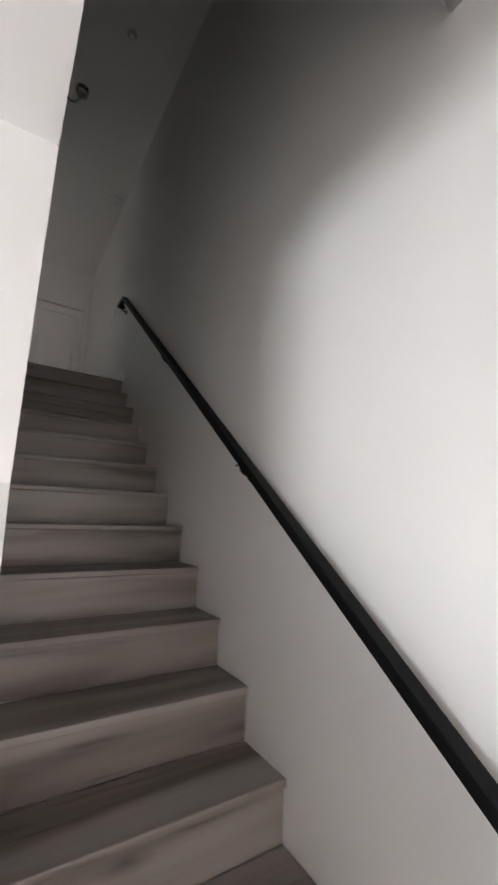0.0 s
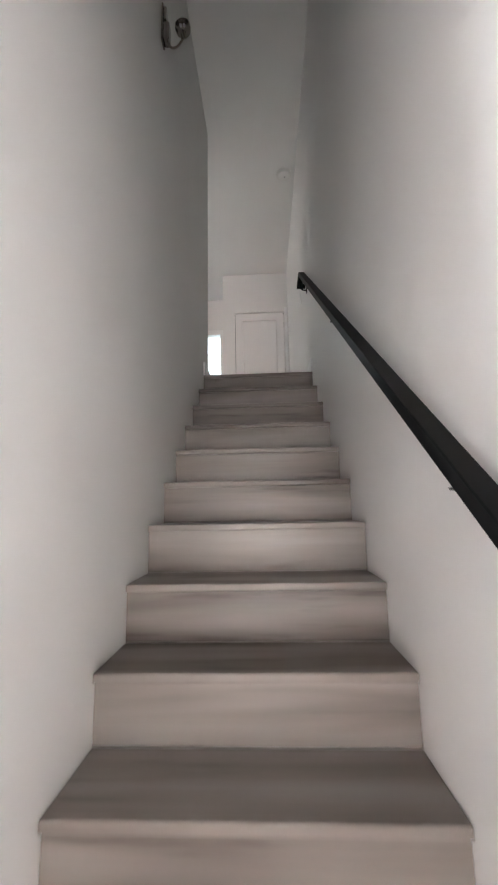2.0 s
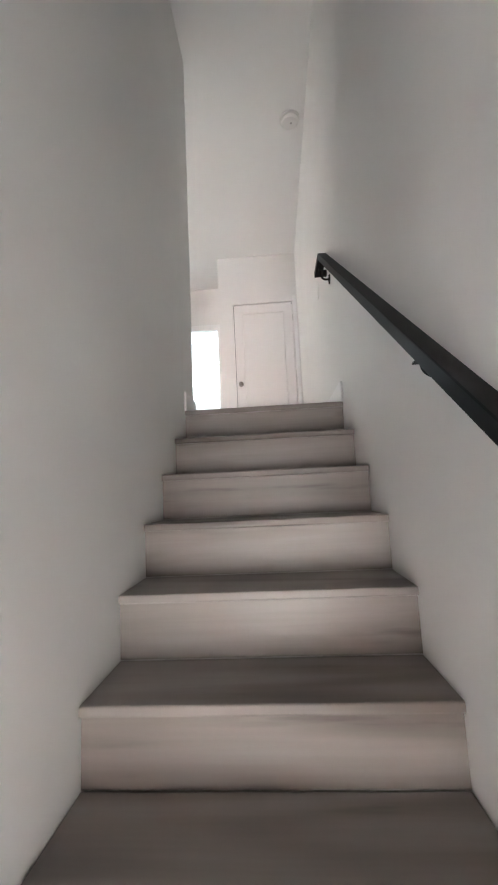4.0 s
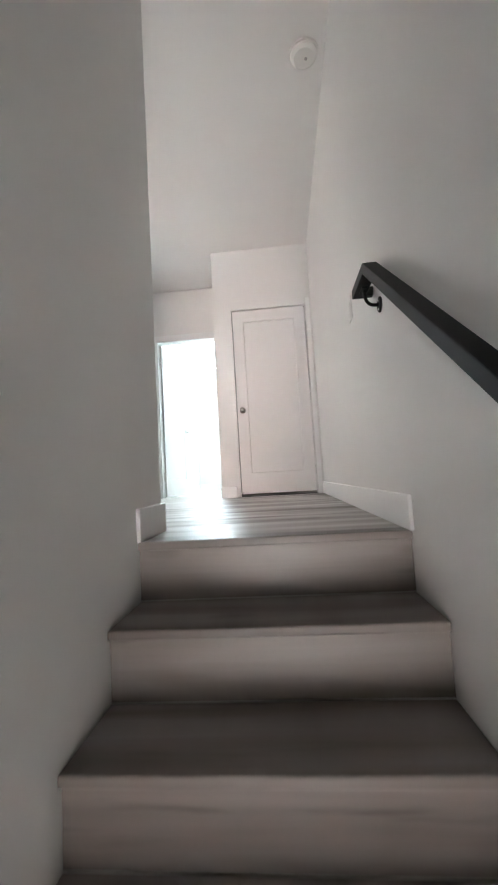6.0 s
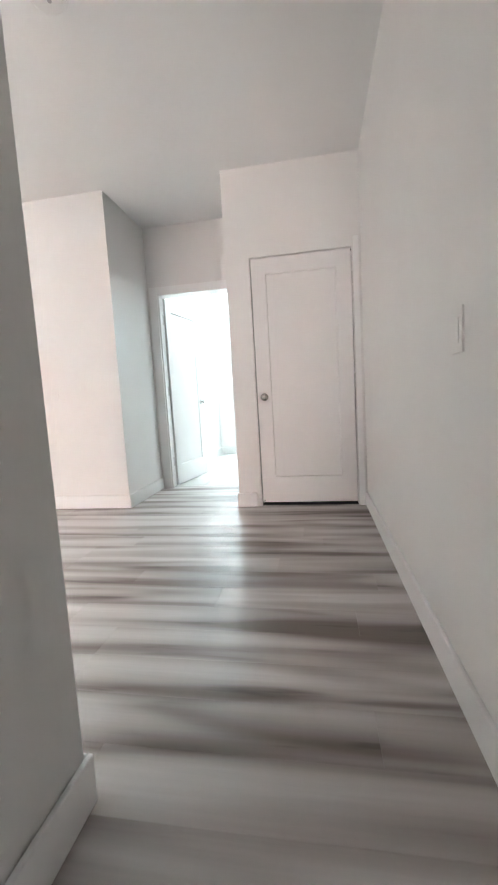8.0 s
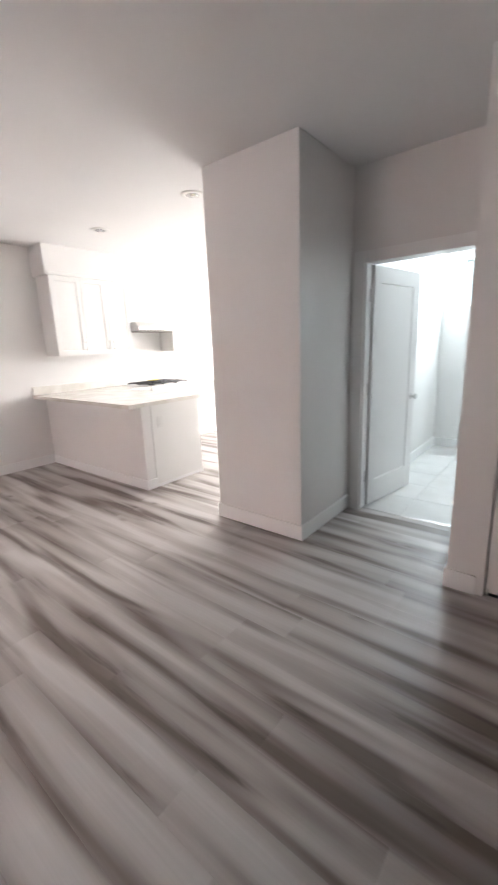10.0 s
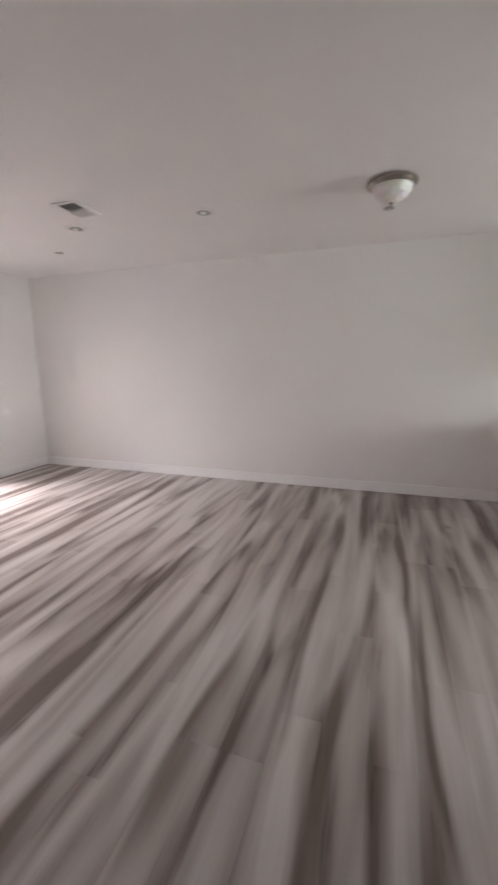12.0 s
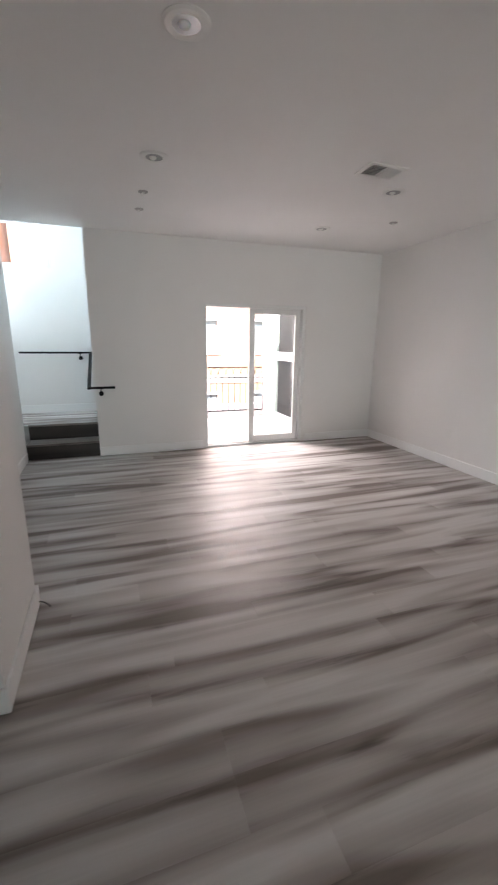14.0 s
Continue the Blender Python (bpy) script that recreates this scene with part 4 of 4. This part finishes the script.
# bare wiring for a wall lamp over the stairs
sc = thing("wall_light_wiring", (STAIR_L, -1.46, 1.55), "unfinished wall light with bare socket and looped cable", "wall light")
part("mounting_plate", box(STAIR_L, STAIR_L + 0.010, -1.485, -1.425, 1.43, 1.68, 0.003), NICKEL, sc, "dark metal mounting plate")
part("strap", box(STAIR_L + 0.008, STAIR_L + 0.026, -1.478, -1.432, 1.575, 1.665, 0.005), NICKEL, sc)
part("clamp", box(STAIR_L + 0.008, STAIR_L + 0.044, -1.483, -1.428, 1.44, 1.555, 0.008), NICKEL, sc)
CUP = Vector((STAIR_L + 0.125, -1.455, 1.475))
part("cable", tube(arc((STAIR_L + 0.025, -1.455, 1.45), (STAIR_L + 0.07, -1.47, 1.33), CUP + Vector((-0.005, -0.01, -0.025)), 18), 0.006), COPPER, sc)
skt = part("socket", lathe([(0.0, 0.0), (0.022, 0.002), (0.038, 0.018), (0.043, 0.045), (0.040, 0.062), (0.034, 0.066), (0.030, 0.050), (0.0, 0.048)], CUP, "-y", 28), NICKEL, sc)
for dx in (-0.010, 0.010):
    part("pin", lathe([(0.0, 0.046), (0.006, 0.046), (0.006, 0.060), (0.0, 0.060)], CUP + Vector((dx, 0, 0)), "-y", 10), STEEL, skt)

# ---- outside ----
solid("ground", box(-600, 600, -600, 600, -3.4, -3.1), ASPHALT, (0, 0, -3.1), "grey asphalt ground", "ground", kind="structure")
bal = thing("balcony", (-4, -4.8, -0.05), "balcony with pale coated deck and black railing", "balcony", kind="structure")
part("deck", box(-6.5, NOOK_L - 0.15, -5.95, BACK - 0.14, -0.30, -0.045, 0.004), CONCRETE, bal)
part("curb", box(-6.5, NOOK_L - 0.15, -6.05, -5.95, -0.30, 0.02, 0.004), PALE_STUCCO, bal)
RY = -6.0
for z in (0.955, 0.75, 0.08):
    part("railing_bar", bar((-6.5, RY, z), (NOOK_L - 0.15, RY, z), 0.03, 0.02, 0.002), BLACK, bal)
n = 36
for k in range(n):
    x = -6.45 + 4.3 * k / (n - 1)
    part("baluster", tube([(x, RY, 0.08), (x, RY, 0.75)], 0.006, 6), BLACK, bal)
for k in range(28):
    x = -6.4 + 0.155 * k
    pts = [(x + 0.072 * math.cos(a), RY, 0.852 + 0.088 * math.sin(a)) for a in (2 * math.pi * i / 16 for i in range(17))]
    part("scroll", tube(pts, 0.005, 6), BLACK, bal)

wing = thing("balcony_wing", (-5.1, -4.9, -0.05), "side wall of the balcony with a dark screened window", "house wall", kind="structure")
part("wall", cells("x", -5.35, -5.10, -6.05, BACK - 0.14, -0.3, 5.0, [(-5.32, -4.46, 0.08, 2.04)]), PALE_STUCCO, wing)
for y0, y1, z0, z1 in ((-5.32, -5.27, 0.08, 2.04), (-4.51, -4.46, 0.08, 2.04), (-5.27, -4.51, 0.08, 0.14), (-5.27, -4.51, 1.98, 2.04), (-5.27, -4.51, 1.13, 1.28)):
    part("window_frame", box(-5.16, -5.085, y0, y1, z0, z1, 0.005), MINT if z1 - z0 > 0.2 else VINYL, wing)
part("screen", box(-5.14, -5.13, -5.27, -4.51, 0.14, 1.13), DARK_SCREEN, wing)
part("screen", box(-5.14, -5.13, -5.27, -4.51, 1.28, 1.98), DARK_SCREEN, wing)


def street_house(name, x0, x1, y, depth, z1, mat, label, rows, cols, ww, wh):
    h = thing(name, ((x0 + x1) / 2, y, -3.1), label, "house", "houses across the street")
    step = (x1 - x0) / cols
    holes = []
    for r in rows:
        for c in range(cols):
            u = x0 + step * (c + 0.5)
            holes.append((u - ww / 2, u + ww / 2, r, r + wh))
    part("wall", cells("y", y - 0.3, y, x0, x1, -3.1, z1, holes), mat, h)
    part("side_wall", box(x0, x0 + 0.3, y - depth, y - 0.3, -3.1, z1), mat, h)
    part("side_wall", box(x1 - 0.3, x1, y - depth, y - 0.3, -3.1, z1), mat, h)
    part("rear_wall", box(x0 + 0.3, x1 - 0.3, y - depth, y - depth + 0.3, -3.1, z1), mat, h)
    part("roof", box(x0 - 0.2, x1 + 0.2, y - depth - 0.2, y + 0.25, z1, z1 + 0.3, 0.02), PALE_STUCCO, h)
    part("band", box(x0, x1, y, y + 0.06, -0.35, 0.0, 0.01), PALE_STUCCO, h)
    for u0, u1, a, b in holes:
        win = part("window", box(u0 - 0.09, u1 + 0.09, y - 0.02, y + 0.05, b, b + 0.10, 0.01), VINYL, h)
        part("sill", box(u0 - 0.09, u1 + 0.09, y - 0.02, y + 0.07, a - 0.08, a, 0.01), VINYL, win)
        for p, q in ((u0 - 0.08, u0), (u1, u1 + 0.08)):
            part("frame", box(p, q, y - 0.02, y + 0.04, a, b, 0.005), VINYL, win)
        part("mullion", box((u0 + u1) / 2 - 0.025, (u0 + u1) / 2 + 0.025, y - 0.14, y - 0.08, a, b), VINYL, win)
        part("pane", box(u0, u1, y - 0.16, y - 0.15, a, b), FAR_PANE, win)


street_house("street_house", -13.0, 1.0, -15.5, 9.0, 9.0, STUCCO, "orange stucco house across the street", (-2.2, 0.95, 5.8), 5, 1.1, 1.35)
street_house("street_house", 1.6, 16.0, -16.5, 9.0, 8.0, PALE_STUCCO, "pale stucco house across the street", (-2.2, 0.95, 5.8), 5, 1.1, 1.35)
street_house("street_house", -29.0, -13.8, -16.0, 9.0, 7.0, PALE_STUCCO, "pale stucco house across the street", (-2.2, 0.95, 5.8), 5, 1.1, 1.35)

# ---- plank floor, laid across the walk ----
PLANK_W, PLANK_L = 0.182, 1.22
plank_meshes = {}
rng = random.Random(7)
far = bmesh.new()


def plank_mesh(length, width):
    key = (round(length, 3), round(width, 3))
    if key not in plank_meshes:
        plank_meshes[key] = link_mesh("plank", box(0.0002, length - 0.0002, 0.0002, width - 0.0002, -0.012, 0.0, 0.0003, segments=1), WOOD)
    return plank_meshes[key]


def lay(x, length, y, width):
    if y > 3.9:
        box(x + 0.0006, x + length - 0.0006, y + 0.0005, y + width - 0.0005, -0.012, 0.0, 0.0, far)
        return
    p = new("plank", plank_mesh(length, width))
    p.location = (x, y, 0)
    p.parent = floor


row = 0
y = BACK - 0.02
while y < KITCHEN_Y - 0.01:
    width = min(PLANK_W, KITCHEN_Y - y)
    if y < 0.07 < y + width:
        cuts = [(y, 0.07 - y), (0.07, y + width - 0.07)]
    else:
        cuts = [(y, width)]
    for cy, cw in cuts:
        end = -1.08 if cy + cw <= 0.0701 else (0.0 if cy < 3.66 else PILLAR_L)
        x = LEFT - round(rng.uniform(0, 1), 1) * PLANK_L
        while x < end - 0.01:
            a, b = max(x, LEFT), min(x + PLANK_L, end)
            if b - a > 0.02:
                lay(a, b - a, cy, cw)
            x += PLANK_L
    y += width
    row += 1
tagged(part("plank_rest", far, WOOD, floor), kind="stuff")
